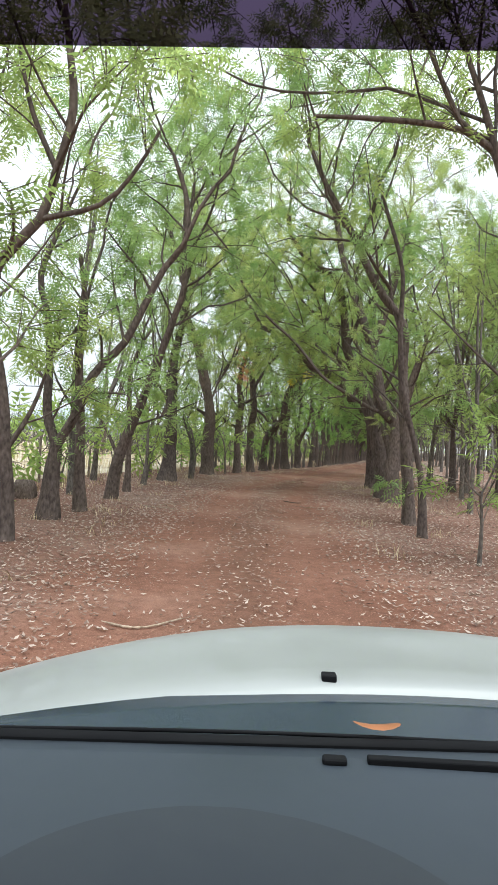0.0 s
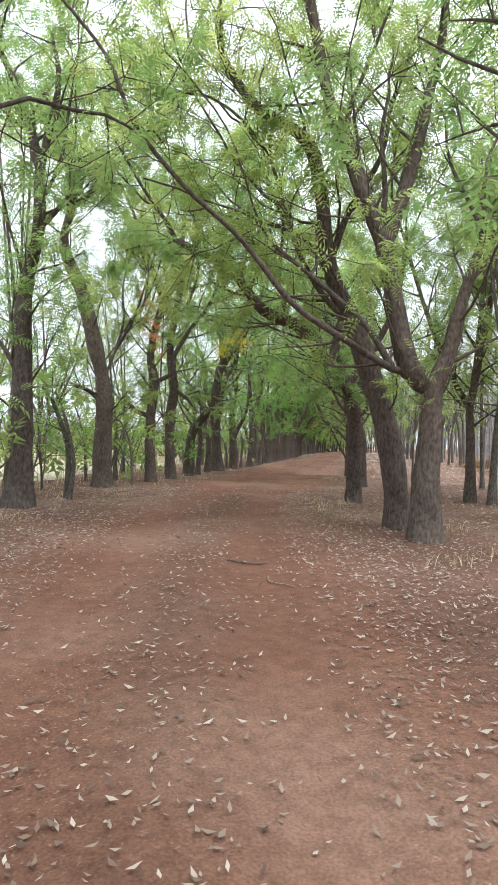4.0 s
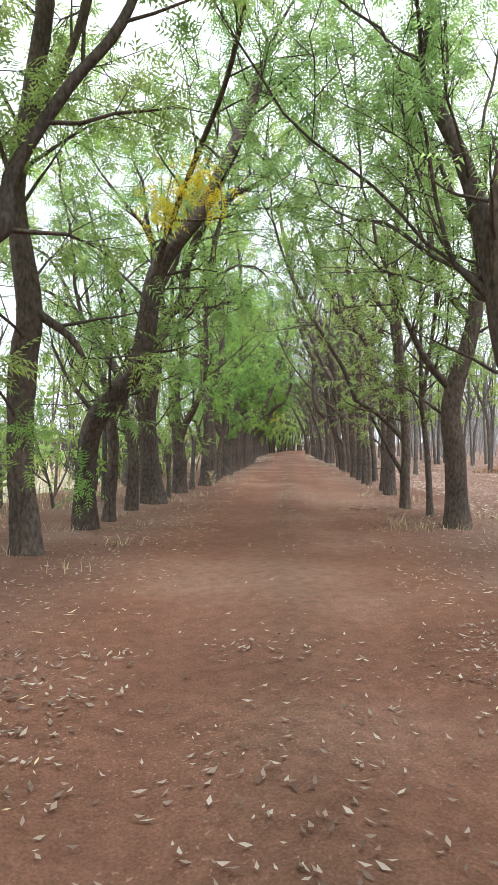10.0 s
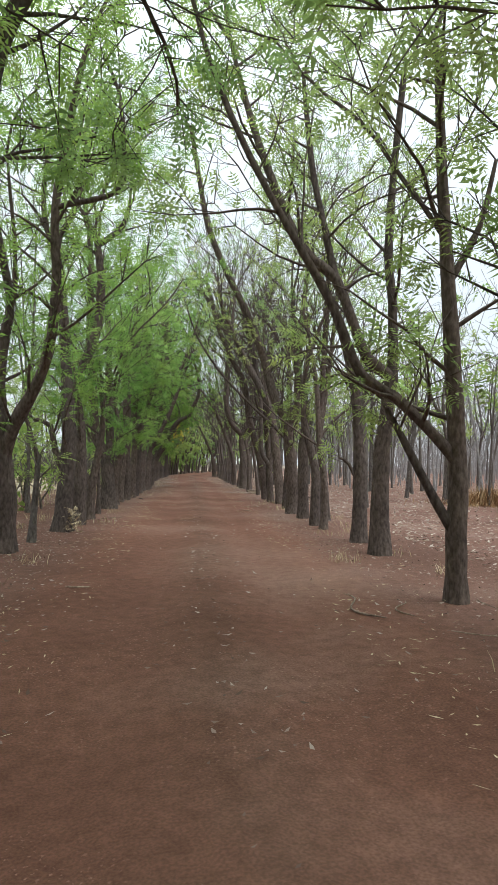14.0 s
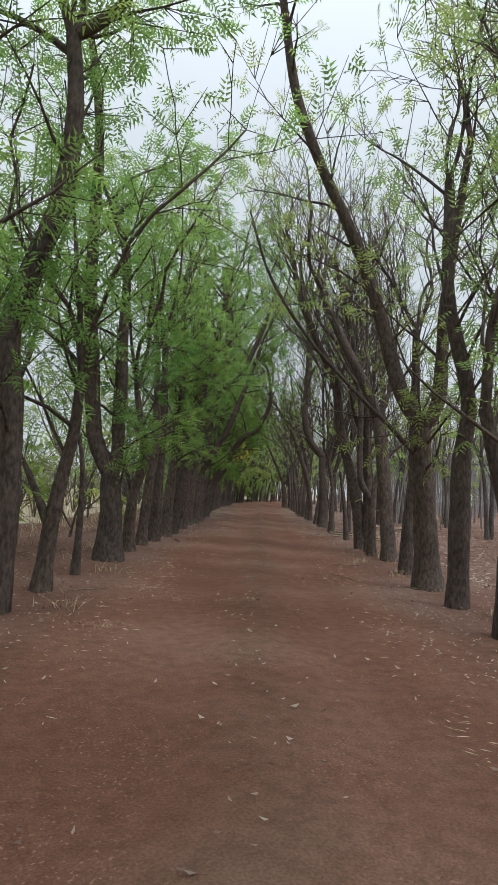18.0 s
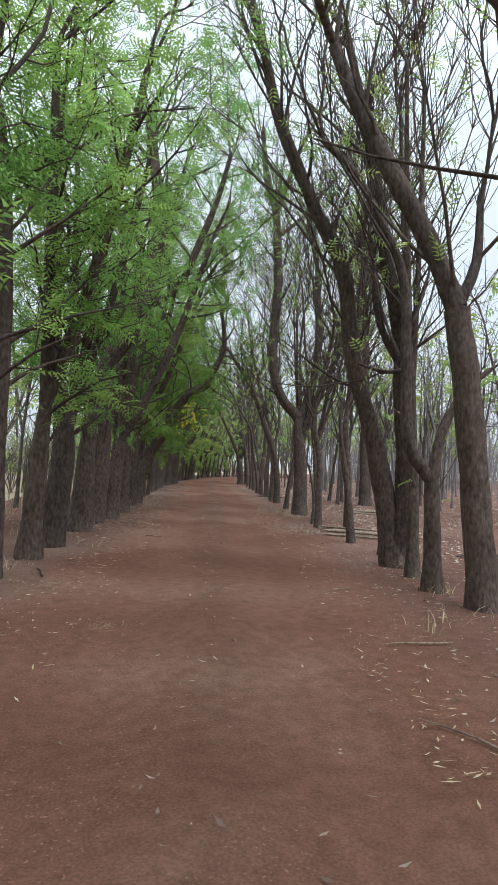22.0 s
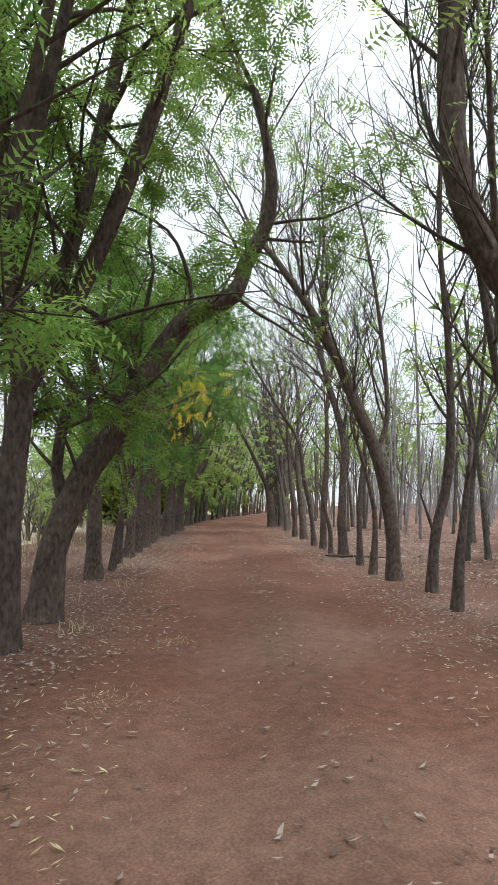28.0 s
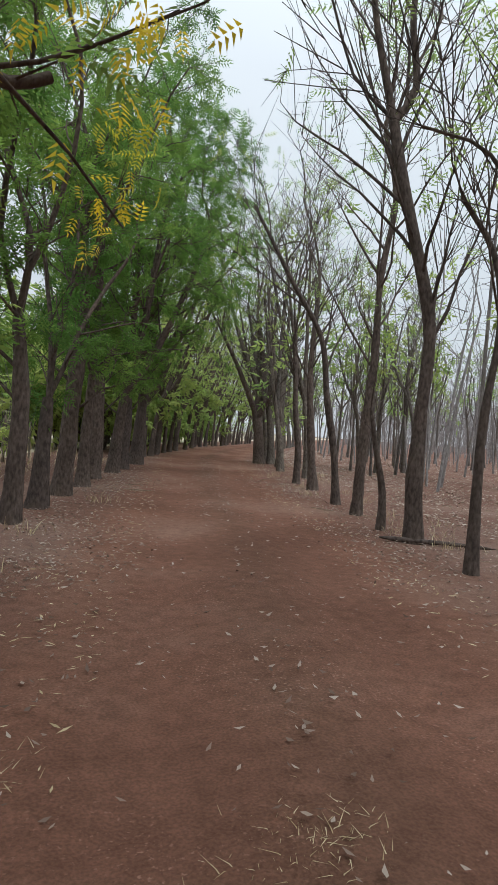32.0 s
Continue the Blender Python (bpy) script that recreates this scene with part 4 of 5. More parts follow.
neem(4.30, 12.58, 0.0, 0.80, "0.107 0.00,0.00 -0.10,1.16 -0.20,2.41 -0.29,3.47 -0.56,4.34 -0.74,4.83", "0.044 -0.74,4.83 -1.07,5.04 -1.52,5.11 -2.21,5.14 -2.78,5.14", "0.063 -0.29,3.47 0.02,4.43 0.09,5.38", "0.051 -0.60,4.46 -0.90,5.33 -1.19,6.07")
neem(5.13, 27.83, 10.9, 1.00, "0.170>0.06 0,0,0 -0.02,0.81,-0.12 -0.05,1.6,-0.4 -0.2,2.42,-1 -0.82,3.06,-1.76 -1.13,3.5,-1.9 -1.41,3.72,-1.95 -1.73,3.83,-2.05 -2.03,3.91,-2.35 -2.27,4.16,-2.46 -2.5,4.48,-2.44 -2.79,4.76,-2.43 -3.17,4.93,-2.52 -3.74,5.19,-2.61", "0.089 -0.06,2.69 0.31,3.52 0.67,4.34 0.89,5.57", "0.082 -0.70,2.95 -0.50,3.90 -0.60,4.70 -1.10,5.30 -1.70,6.00 -2.10,6.90", "0.048 -1.60,3.80 -1.75,4.60 -1.70,5.60 -1.80,6.60")
neem(4.70, 23.53, 8.1, 0.80, "0.200 0.00,0.00 -0.08,0.83 -0.19,1.40 -0.43,2.23 -0.83,3.30 -1.24,4.22 -1.39,5.31 -1.64,6.23 -2.47,6.77 -3.06,7.55", "0.066 -1.24,4.22 -0.90,5.21 -0.41,6.11 -0.24,7.10", "0.058 -0.79,3.22 -1.24,3.64 -1.73,4.40 -2.22,5.83")
neem(7.92, 39.14, 15.1, 0.70, "0.118 0.00,0.00 -0.01,0.66 0.01,1.24 -0.04,2.12 -0.12,3.31 -0.20,4.50 -0.25,5.71", "0.062 -0.09,0.72 -0.31,1.18 -0.61,1.75 -0.74,1.98", "0.068 -0.03,1.36 -0.25,1.71 -0.68,2.10 -1.04,2.32 -1.29,2.89 -1.47,3.23 -2.02,4.14 -2.38,4.81 -2.69,5.55 -2.88,6.18", "0.045 -0.12,3.31 0.21,3.93 0.39,4.67")
neem(9.95, 45.94, 16.0, 0.50, "0.097 0.00,0.00 0.01,0.93 -0.12,1.79 -0.21,3.14 -0.49,4.62")

# ---- far end of the two rows ----
def plain_stems(rng, r, lean):
    h = rng.uniform(1.8, 2.6)
    out = [f"{r:.3f} 0,0 {lean * .1:.2f},{h * .5:.2f} {lean * .3:.2f},{h:.2f}"]
    for k in range(3):
        u = lean * 0.3
        w = rng.uniform(-0.9, 0.9) + lean * 0.7
        out.append(f"{r * .6:.3f} {u:.2f},{h - .1:.2f} {u + w * .5:.2f},{h + 1.1:.2f} {u + w:.2f},{h + 2.6:.2f} {u + w * 1.5:.2f},{h + 4.5:.2f}")
    return out


far_rng = np.random.default_rng(77)
# further trunks that stand between those drawn above
for y in (56.9, 59.2, 62.7, 63.9, 66.0, 67.2, 81.4, 85.0, 87.9):
    x = lane(y) - 2.65 + far_rng.uniform(-0.2, 0.2)
    neem(x, y, 16, 1.0, *plain_stems(far_rng, far_rng.uniform(0.11, 0.19), far_rng.uniform(0.1, 0.9)))
for y in (37.6, 47.5, 55.5, 60.3, 63.6, 66.9):
    x = lane(y) + 3.0 + far_rng.uniform(-0.2, 0.3)
    neem(x, y, 15, 0.7 if y < 50 else 0.35, *plain_stems(far_rng, far_rng.uniform(0.07, 0.13), -far_rng.uniform(0.1, 0.9)))

kinds = {}
for side, tone in ((-1, 0.22), (1, 0.08)):
    kinds[side] = [build_tree(0, 0, 16, tone, plain_stems(far_rng, far_rng.uniform(0.12, 0.2), -side * far_rng.uniform(0.2, 1.0)), "tree", 8.5, side > 0, True, 0.9,
                              label="dark-barked neem tree in the distant part of the row", group="trees lining the track", low=2.2) for _ in range(4)]
first = {-1: True, 1: True}
for side, y0, y1 in ((-1, 91, 152), (1, 86, 152)):
    y = y0
    n = 0
    while y < y1:
        u = (-2.75 if side < 0 else 3.0) + far_rng.uniform(-0.25, 0.25)
        x = lane(y) + u
        pose_m = pose(x, y, ground_z(x, y), 0, 0, -16 + far_rng.uniform(-25, 25))
        if n < 4:
            kinds[side][n].matrix_basis = pose_m
        else:
            copy_thing(kinds[side][n % 4], pose_m)
        n += 1
        y += far_rng.uniform(1.0, 1.6) if side < 0 and y < 112 else far_rng.uniform(1.5, 2.3) if side < 0 else far_rng.uniform(1.9, 3.2)

# low bushes at the far end
bush = build_tree(0, 0, 0, 0.65, ["0.05 0,0 0.1,0.8 0.3,1.8 0.4,3.0", "0.04 0,0.2 -0.6,0.9 -0.9,2.0", "0.04 0.05,0.4 0.7,1.0 1.1,1.9"], "bush", 3.5, False, True, 1.5, M_LEAF_PALE,
                  "leafy green bush where the track bends away", "bushes at the far end", 0.2, 0.8)
for k in range(34):
    y = far_rng.uniform(93, 122)
    m = pose(lane(y) - far_rng.uniform(3.3, 10), y, 0, 0, 0, far_rng.uniform(0, 360)) @ Matrix.Scale(far_rng.uniform(0.9, 1.5), 4)
    if k:
        copy_thing(bush, m)
    else:
        bush.matrix_basis = m

# trees outside the bend that close the view along the track
for k in range(12):
    y = far_rng.uniform(100, 135)
    x = lane(y) - far_rng.uniform(4, 12)
    copy_thing(kinds[-1][k % 4], pose(x, y, ground_z(x, y), 0, 0, far_rng.uniform(0, 360)))

# leafy trees that stand behind the left row, their crowns hanging low
behind = [build_tree(0, 0, 0, 0.62, plain_stems(far_rng, r, lean), "tree", 5.6, True, False, 0.75, M_LEAF_DRY, "leafy young neem tree standing behind the row", "trees behind the rows", low=1.9, tops=0.7, full=10.0)
          for r, lean in ((0.07, 0.4), (0.09, -0.5), (0.06, 0.1))]
for k, (u, y) in enumerate(((-4.3, 19.5), (-5.4, 24.0), (-4.2, 27.2), (-5.8, 29.6), (-4.6, 33.4), (-5.7, 37.0), (-4.4, 41.5), (-5.2, 46.0), (-4.5, 50.6), (-5.6, 54.8), (-4.6, 60.0), (-5.4, 65.5), (-4.4, 70.5), (-5.5, 76.0), (4.9, 20.5), (5.7, 25.0), (5.0, 30.2), (6.6, 22.4), (7.2, 33.0), (6.2, 28.0), (5.2, 36.4), (6.0, 40.2))):
    x = float(lane(y)) + u
    m = pose(x, y, ground_z(x, y), 0, 0, far_rng.uniform(0, 360)) @ Matrix.Scale(far_rng.uniform(0.85, 1.15), 4)
    if k < 3:
        behind[k].matrix_basis = m
    else:
        copy_thing(behind[k % 3], m)

# leafy trees a little behind the right row at the start
for x, y in ((8.5, 24.6), (9.6, 27.6), (8.2, 28.4), (10.6, 30.2)):
    neem(x, y, 5, 1.0, *plain_stems(far_rng, far_rng.uniform(0.1, 0.15), -far_rng.uniform(0.1, 0.6)))

# ---- bare wood beyond the right row ----
wood = []
for k in range(5):
    h = far_rng.uniform(5, 7)
    a, b = far_rng.uniform(-0.4, 0.4, 2)
    r = far_rng.uniform(0.06, 0.11)
    wood.append(build_tree(0, 0, 0, 0.12, [f"{r:.3f} 0,0 {a * .3:.2f},{h * .3:.2f} {a:.2f},{h * .6:.2f} {b:.2f},{h:.2f}",
                                           f"{r * .6:.3f} {a * .6:.2f},{h * .45:.2f} {a + .5:.2f},{h * .65:.2f} {a + .8:.2f},{h * .95:.2f}",
                                           f"{r * .5:.3f} {a * .8:.2f},{h * .5:.2f} {a - .5:.2f},{h * .7:.2f} {a - .7:.2f},{h * .9:.2f}"], "tree", h + 2.0, True, True, 0.9,
                           label="slender grey nearly bare tree in the wood", group="bare trees of the wood", low=2.6))
count = 0
while count < 116:
    y = far_rng.uniform(26, 130) if count < 80 else far_rng.uniform(60, 112)
    u = 5.0 + (22 if count < 80 else 10) * far_rng.uniform(0, 1) ** 1.3
    if y < 40 and u < 9:
        continue
    x = lane(y) + u
    m = pose(x, y, ground_z(x, y), far_rng.uniform(-4, 4), far_rng.uniform(-4, 4), far_rng.uniform(0, 360))
    if count < 5:
        wood[count].matrix_basis = m
    else:
        copy_thing(wood[count % 5], m)
    count += 1

# scattered trees and thorny scrub behind the left row and at the far side of the field
scrub = []
for k in range(3):
    scrub.append(build_tree(0, 0, 0, 0.12, ["0.03 0,0 0.1,0.5 0.3,1.1 0.5,1.7", "0.025 0.05,0.2 -0.3,0.7 -0.5,1.4", "0.02 0.1,0.4 0.5,0.8 0.9,1.2"], "shrub", 2.4, True, True, 1.2, M_LEAF_PALE,
                            "thin thorny shrub with few leaves in dry grass", "shrubs along the fence", 0.5, 0.5))
for k in range(76):
    y = 6 + 78 * (k + far_rng.uniform(0, 1)) / 76 if k < 46 else far_rng.uniform(44, 95)
    x = lane(y) + far_rng.uniform(-8.5 if k < 46 else -14, -4.4)
    m = pose(x, y, ground_z(x, y), 0, 0, far_rng.uniform(0, 360))
    if k < 3:
        scrub[k].matrix_basis = m
    else:
        copy_thing(scrub[k % 3], m)
for k in range(34):
    y = far_rng.uniform(42, 110) if k < 16 else far_rng.uniform(-10, 190)
    u = far_rng.uniform(-17, -10.5) if k < 16 else far_rng.uniform(-170, -60)
    x = lane(y) + u
    copy_thing(kinds[-1][k % 4], pose(x, y, ground_z(x, y), 0, 0, far_rng.uniform(0, 360)))
for k in range(14):
    y = far_rng.uniform(14, 46)
    x = lane(y) + far_rng.uniform(11, 24)
    copy_thing(kinds[1 if k % 2 else -1][k % 4], pose(x, y, ground_z(x, y), 0, 0, far_rng.uniform(0, 360)))

# the depth of the wood: thin grey stems too many to count, paled to imitate haze
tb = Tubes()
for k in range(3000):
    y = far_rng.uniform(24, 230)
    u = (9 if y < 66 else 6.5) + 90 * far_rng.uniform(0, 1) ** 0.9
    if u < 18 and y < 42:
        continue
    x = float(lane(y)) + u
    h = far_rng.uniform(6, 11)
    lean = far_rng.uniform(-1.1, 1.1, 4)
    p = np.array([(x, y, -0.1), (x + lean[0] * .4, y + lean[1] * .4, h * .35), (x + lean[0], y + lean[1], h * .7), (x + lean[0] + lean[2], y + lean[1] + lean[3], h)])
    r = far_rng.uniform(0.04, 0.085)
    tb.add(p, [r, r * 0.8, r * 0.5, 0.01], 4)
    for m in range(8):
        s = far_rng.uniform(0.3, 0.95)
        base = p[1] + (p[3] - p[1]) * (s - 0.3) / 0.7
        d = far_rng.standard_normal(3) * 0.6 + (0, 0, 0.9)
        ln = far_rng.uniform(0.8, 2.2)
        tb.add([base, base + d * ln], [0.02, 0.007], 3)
tagged(new("far_wood", tb.mesh("far_wood", M_BARK_HAZED)), "depth of a bare wood of thin stems, paled in colour as by haze", "wood", kind="stuff")

# thin brushwood that closes the view behind the left row further on
tb, seats = Tubes(), []
for k in range(1000):
    y = 48 + 120 * far_rng.uniform(0, 1) ** 1.4
    u = -7.0 - 45 * far_rng.uniform(0, 1) ** 1.5
    x = float(lane(y)) + u
    h = far_rng.uniform(1.4, 4.2)
    for m in range(5):
        d = far_rng.standard_normal(3) * 0.3
        tip = np.array([x + d[0] * h, y + d[1] * h, h * far_rng.uniform(0.6, 1)])
        mid = np.array([x + d[0] * h * .35, y + d[1] * h * .35, h * .45])
        tb.add([(x, y, -0.05), mid, tip], [0.032, 0.02, 0.006], 3)
        seats += [mid + (tip - mid) * q + 0.22 * far_rng.standard_normal(3) for q in far_rng.uniform(0.1, 1.05, 2)]
tagged(new("brushwood", tb.mesh("brushwood", M_BARK_GREY)), "thin grey brushwood beyond the fence", "brushwood", kind="stuff")
seats = np.array(seats)
tagged(new("brush_leaves", leaves_mesh("brush_leaves", seats, far_rng.standard_normal(seats.shape), far_rng, M_SCRUB, LEAF_COARSE, 0.7)), "dull green leaves of the brushwood", "leaves", kind="stuff")

# ---- coloured leaf sprays that hang in the trees ----


def spray(x, y, z, mat, label, count, spread, drop):
    SEED[0] += 1
    rng = np.random.default_rng(SEED[0])
    p = rng.standard_normal((count, 3)) * (spread, spread, drop)
    ob = new("leaf_spray", leaves_mesh("leaf_spray", p, rng.standard_normal((count, 3)) + (0, 0, -0.8), rng, mat, LEAF_FINE, 0.62))
    ob.location = (x, y, z)
    tagged(ob, label, "leaves", "turned leaf sprays in the trees", "stuff")


spray(2.88, 34.95, 4.86, M_YELLOW, "bright yellow leaf spray hanging from a neem limb", 110, 0.2, 0.15)
spray(1.44, 33.82, 1.0, M_LEAF, "fresh green leaf spray hanging low beside a trunk", 26, 0.07, 0.15)
spray(0.96, 33.18, 1.5, M_LEAF, "drooping green leaf spray beside a stout trunk", 60, 0.13, 0.2)
spray(2.4, 34.9, 4.5, M_YELLOW, "yellow drooping leaf spray on a neem limb", 80, 0.13, 0.16)
spray(0.42, 28.9, 3.95, M_ORANGE, "withered orange leaf spray in a neem tree", 40, 0.13, 0.2)
spray(0.2, 28.9, 4.6, M_ORANGE, "thin withered orange leaf spray", 10, 0.15, 0.2)
spray(13.15, 70.9, 3.1, M_YELLOW, "yellow leaf spray beside a bent neem limb", 26, 0.2, 0.28)
spray(13.7, 73.6, 3.9, M_YELLOW, "yellow leaf spray in a green crown", 22, 0.16, 0.2)
spray(13.5, 73.4, 3.1, M_YELLOW, "low yellow leaf spray in a green crown", 22, 0.15, 0.2)

# ---- fence ----
fence = new("fence")
fence.location = (lane(30) - 6.1, 30, 0)
tagged(fence, "old wire fence on thin weathered wooden posts", "fence")
posts = []
y = -4.0
SEED[0] += 1
rng = np.random.default_rng(5)
while y < 92:
    x = lane(y) - 6.1 + rng.uniform(-0.15, 0.15)
    posts.append((x, y))
    h = rng.uniform(1.15, 1.4)
    tb = Tubes()
    zb = ground_z(x, y) - 0.1
    lean = rng.uniform(-0.06, 0.06, 2)
    tb.add([(x, y, zb), (x + lean[0] * .5, y + lean[1] * .5, h * .5), (x + lean[0], y + lean[1], h), (x + lean[0], y + lean[1], h + 0.01)], [0.04, 0.035, 0.033, 0.001], 7, 0.06, rng)
    ob = child("post", tb.mesh("post", M_POST), fence)
    ob.matrix_parent_inverse = Matrix.Translation(fence.location).inverted()
    y += rng.uniform(2.6, 3.4)
for z in (0.3, 0.62, 0.92, 1.15):
    tb = Tubes()
    line = []
    for (xa, ya), (xb, yb) in zip(posts[:-1], posts[1:]):
        for s in (0, 0.25, 0.5, 0.75):
            line.append((xa + (xb - xa) * s + 0.04, ya + (yb - ya) * s, z - 0.05 * math.sin(math.pi * s)))
    tb.add(line, np.full(len(line), 0.004), 4)
    ob = child("wire", tb.mesh("wire", M_WIRE), fence)
    ob.matrix_parent_inverse = Matrix.Translation(fence.location).inverted()

# ---- leaf litter, straw and grass ----


def scatter_leaves(count, rng):
    y = rng.uniform(3.5, 96, count)
    u = rng.uniform(-6.6, 8.5, count)
    side = np.clip((np.abs(u) - 1.2) / 1.5, 0, 1)
    middle = np.exp(-((u / 0.3) ** 2)) * 0.55
    early = np.where(y < 26, 1.0, np.where(y < 48, 0.75, np.where(y < 60, 0.55, 0.9)))
    clump = 0.5 + 0.5 * np.sin(1.9 * u + 1.3 * np.sin(0.8 * y)) * np.sin(1.1 * y + 0.7 * u)
    keep = rng.uniform(0, 1, count) < (0.06 + side + middle) * early * (0.3 + 0.9 * clump)
    y, u = y[keep], u[keep]
    return u + lane(y), y


rng = np.random.default_rng(21)
lx, ly = scatter_leaves(150000, rng)
# a thicker carpet on the verges at the start
ey, eu = rng.uniform(0, 1, 72000) ** 1.15 * 27 + 4, rng.standard_normal(72000) * 2.8
keep = rng.uniform(0, 1, 72000) < np.clip(0.36 + (np.abs(eu) - 0.9) * 0.8, 0.3, 1.0) * (1 - 0.8 * np.exp(-(((np.abs(eu) - 0.78) / 0.3) ** 2)))
ey, eu = ey[keep], eu[keep]
# and on the verges further on
fy2, fu2 = rng.uniform(60, 86, 60000), rng.standard_normal(60000) * 2.6
keep = rng.uniform(0, 1, 60000) < np.clip((np.abs(fu2) - 0.9) * 0.8, 0.04, 1.0) * (0.55 + 0.45 * np.sin(1.7 * fu2 + 2.1 * np.sin(0.9 * fy2)))
ey, eu = np.concatenate([ey, fy2[keep]]), np.concatenate([eu, fu2[keep]])
lx, ly = np.concatenate([lx, eu + lane(ey)]), np.concatenate([ly, ey])
n = len(lx)
s = rng.uniform(0.009, 0.022, n)
ang = rng.uniform(0, 2 * np.pi, n)
ax = np.stack([np.cos(ang), np.sin(ang), rng.uniform(-0.35, 0.35, n)], -1)
bx = np.stack([-np.sin(ang), np.cos(ang), rng.uniform(-0.5, 0.5, n)], -1)
c = np.stack([lx, ly, swell(lx, ly) + rng.uniform(0.012, 0.03, n)], -1)
curl = np.array([0, 0, 1.0]) * (s * rng.uniform(0.1, 0.7, n))[:, None]
lv = np.stack([c - ax * s[:, None] * 1.5 + curl * .5, c - bx * s[:, None] * 0.55, c + ax * s[:, None] * 1.5 + curl, c + bx * s[:, None] * 0.55], 1)
lf = np.arange(4 * n).reshape(-1, 4)
# greyer, thinner litter on the floor of the wood
m2 = 42000
wy, wu = rng.uniform(24, 120, m2), 4.0 + 34 * rng.uniform(0, 1, m2) ** 1.4
wx = wu + lane(wy)
ws, wa = rng.uniform(0.02, 0.05, m2), rng.uniform(0, 2 * np.pi, m2)
wc = np.stack([wx, wy, swell(wx, wy) + rng.uniform(0.012, 0.035, m2)], -1)
wd = np.stack([np.cos(wa), np.sin(wa), rng.uniform(-0.3, 0.3, m2)], -1) * ws[:, None]
we = np.stack([-np.sin(wa), np.cos(wa), rng.uniform(-0.4, 0.4, m2)], -1) * ws[:, None] * 0.5
wv = np.stack([wc - wd * 1.4, wc - we, wc + wd * 1.4 + (0, 0, 0.01), wc + we], 1)
tagged(new("wood_litter", raw_mesh("wood_litter", wv.reshape(-1, 3), np.arange(4 * m2).reshape(-1, 4), M_PALE_LITTER)), "pale grey-brown dry leaves covering the floor of the wood", "leaf litter", kind="stuff")
tagged(new("leaf_litter", raw_mesh("leaf_litter", lv.reshape(-1, 3), lf, M_LITTER)), "curled brown and tan dry leaves strewn over the earth", "leaf litter", kind="stuff")


# broken straw, stalks and pale leaf bits along both edges of the track
m3 = 9000
sy, su = rng.uniform(26, 90, m3), rng.choice([-1.0, 1.0], m3) * (1.1 + np.abs(rng.standard_normal(m3)) * 0.95)
keep = rng.uniform(0, 1, m3) < 0.35 + 0.65 * (np.sin(1.3 * sy + 2.2 * np.sin(0.41 * sy) + 2 * su) > 0.2)
sy, su = sy[keep], su[keep]
m3 = len(sy)
sx = su + lane(sy)
sl, sw, sa = rng.uniform(0.012, 0.05, m3), rng.uniform(0.003, 0.008, m3), rng.uniform(0, 2 * np.pi, m3)
sc = np.stack([sx, sy, swell(sx, sy) + rng.uniform(0.014, 0.03, m3)], -1)
sd = np.stack([np.cos(sa), np.sin(sa), rng.uniform(-0.12, 0.12, m3)], -1) * sl[:, None]
se = np.stack([-np.sin(sa), np.cos(sa), rng.uniform(-0.3, 0.3, m3)], -1) * sw[:, None]
sv = np.stack([sc - sd, sc - se, sc + sd, sc + se], 1)
tagged(new("straw_litter", raw_mesh("straw_litter", sv.reshape(-1, 3), np.arange(4 * m3).reshape(-1, 4), M_STRAW)), "broken pale straw and stalks along the edges of the track", "straw", kind="stuff")


def blades(name, x, y, height, rng, mat, spread=0.25, width=0.006):
    n = len(x)
    h = height * rng.uniform(0.4, 1.2, n)
    a = rng.uniform(0, 2 * np.pi, n)
    off = np.stack([np.cos(a), np.sin(a)], -1) * (h * rng.uniform(0, 1, n) * spread * 3)[:, None]
    z = swell(x, y)
    w = np.stack([-np.sin(a), np.cos(a), 0 * a], -1) * width
    b = np.stack([x, y, z - 0.02], -1)
    mid = b + np.stack([off[:, 0] * .35, off[:, 1] * .35, h * .6], -1)
    tip = b + np.stack([off[:, 0], off[:, 1], h], -1)
    v = np.stack([b - w, b + w, mid + w * .8, mid - w * .8, tip], 1).reshape(-1, 3)
    k = 5 * np.arange(n)
    f = np.concatenate([np.stack([k, k + 1, k + 2], -1), np.stack([k, k + 2, k + 3], -1), np.stack([k + 3, k + 2, k + 4], -1)])
    return raw_mesh(name, v, f, mat)


n = 21000
y = rng.uniform(0, 95, n)
x = lane(y) - 4.6 - rng.uniform(0, 1, n) ** 1.6 * 26
hh = np.clip((lane(y) - x - 4.4) / 2.5, 0.15, 1) * 0.55
tagged(new("dry_grass", blades("dry_grass", x, y, hh, rng, M_STRAW, 0.2, 0.009)), "pale dry grass standing along the fence and in the field", "grass", kind="stuff")

# tufts of straw round trunks and on the verges
px, py = [], []
for k in range(170):
    y0 = rng.uniform(5, 92)
    side = rng.choice([-1, 1])
    x0 = lane(y0) + side * rng.uniform(1.9, 4.2)
    m = rng.integers(8, 40)
    px.append(x0 + rng.standard_normal(m) * 0.13)
    py.append(y0 + rng.standard_normal(m) * 0.13)
px, py = np.concatenate(px), np.concatenate(py)
tagged(new("straw_tufts", blades("straw_tufts", px, py, np.full(len(px), 0.16), rng, M_STRAW, 0.6, 0.004)), "flattened tufts of pale straw on the verges", "straw", kind="stuff")

# ---- sticks, logs and debris ----


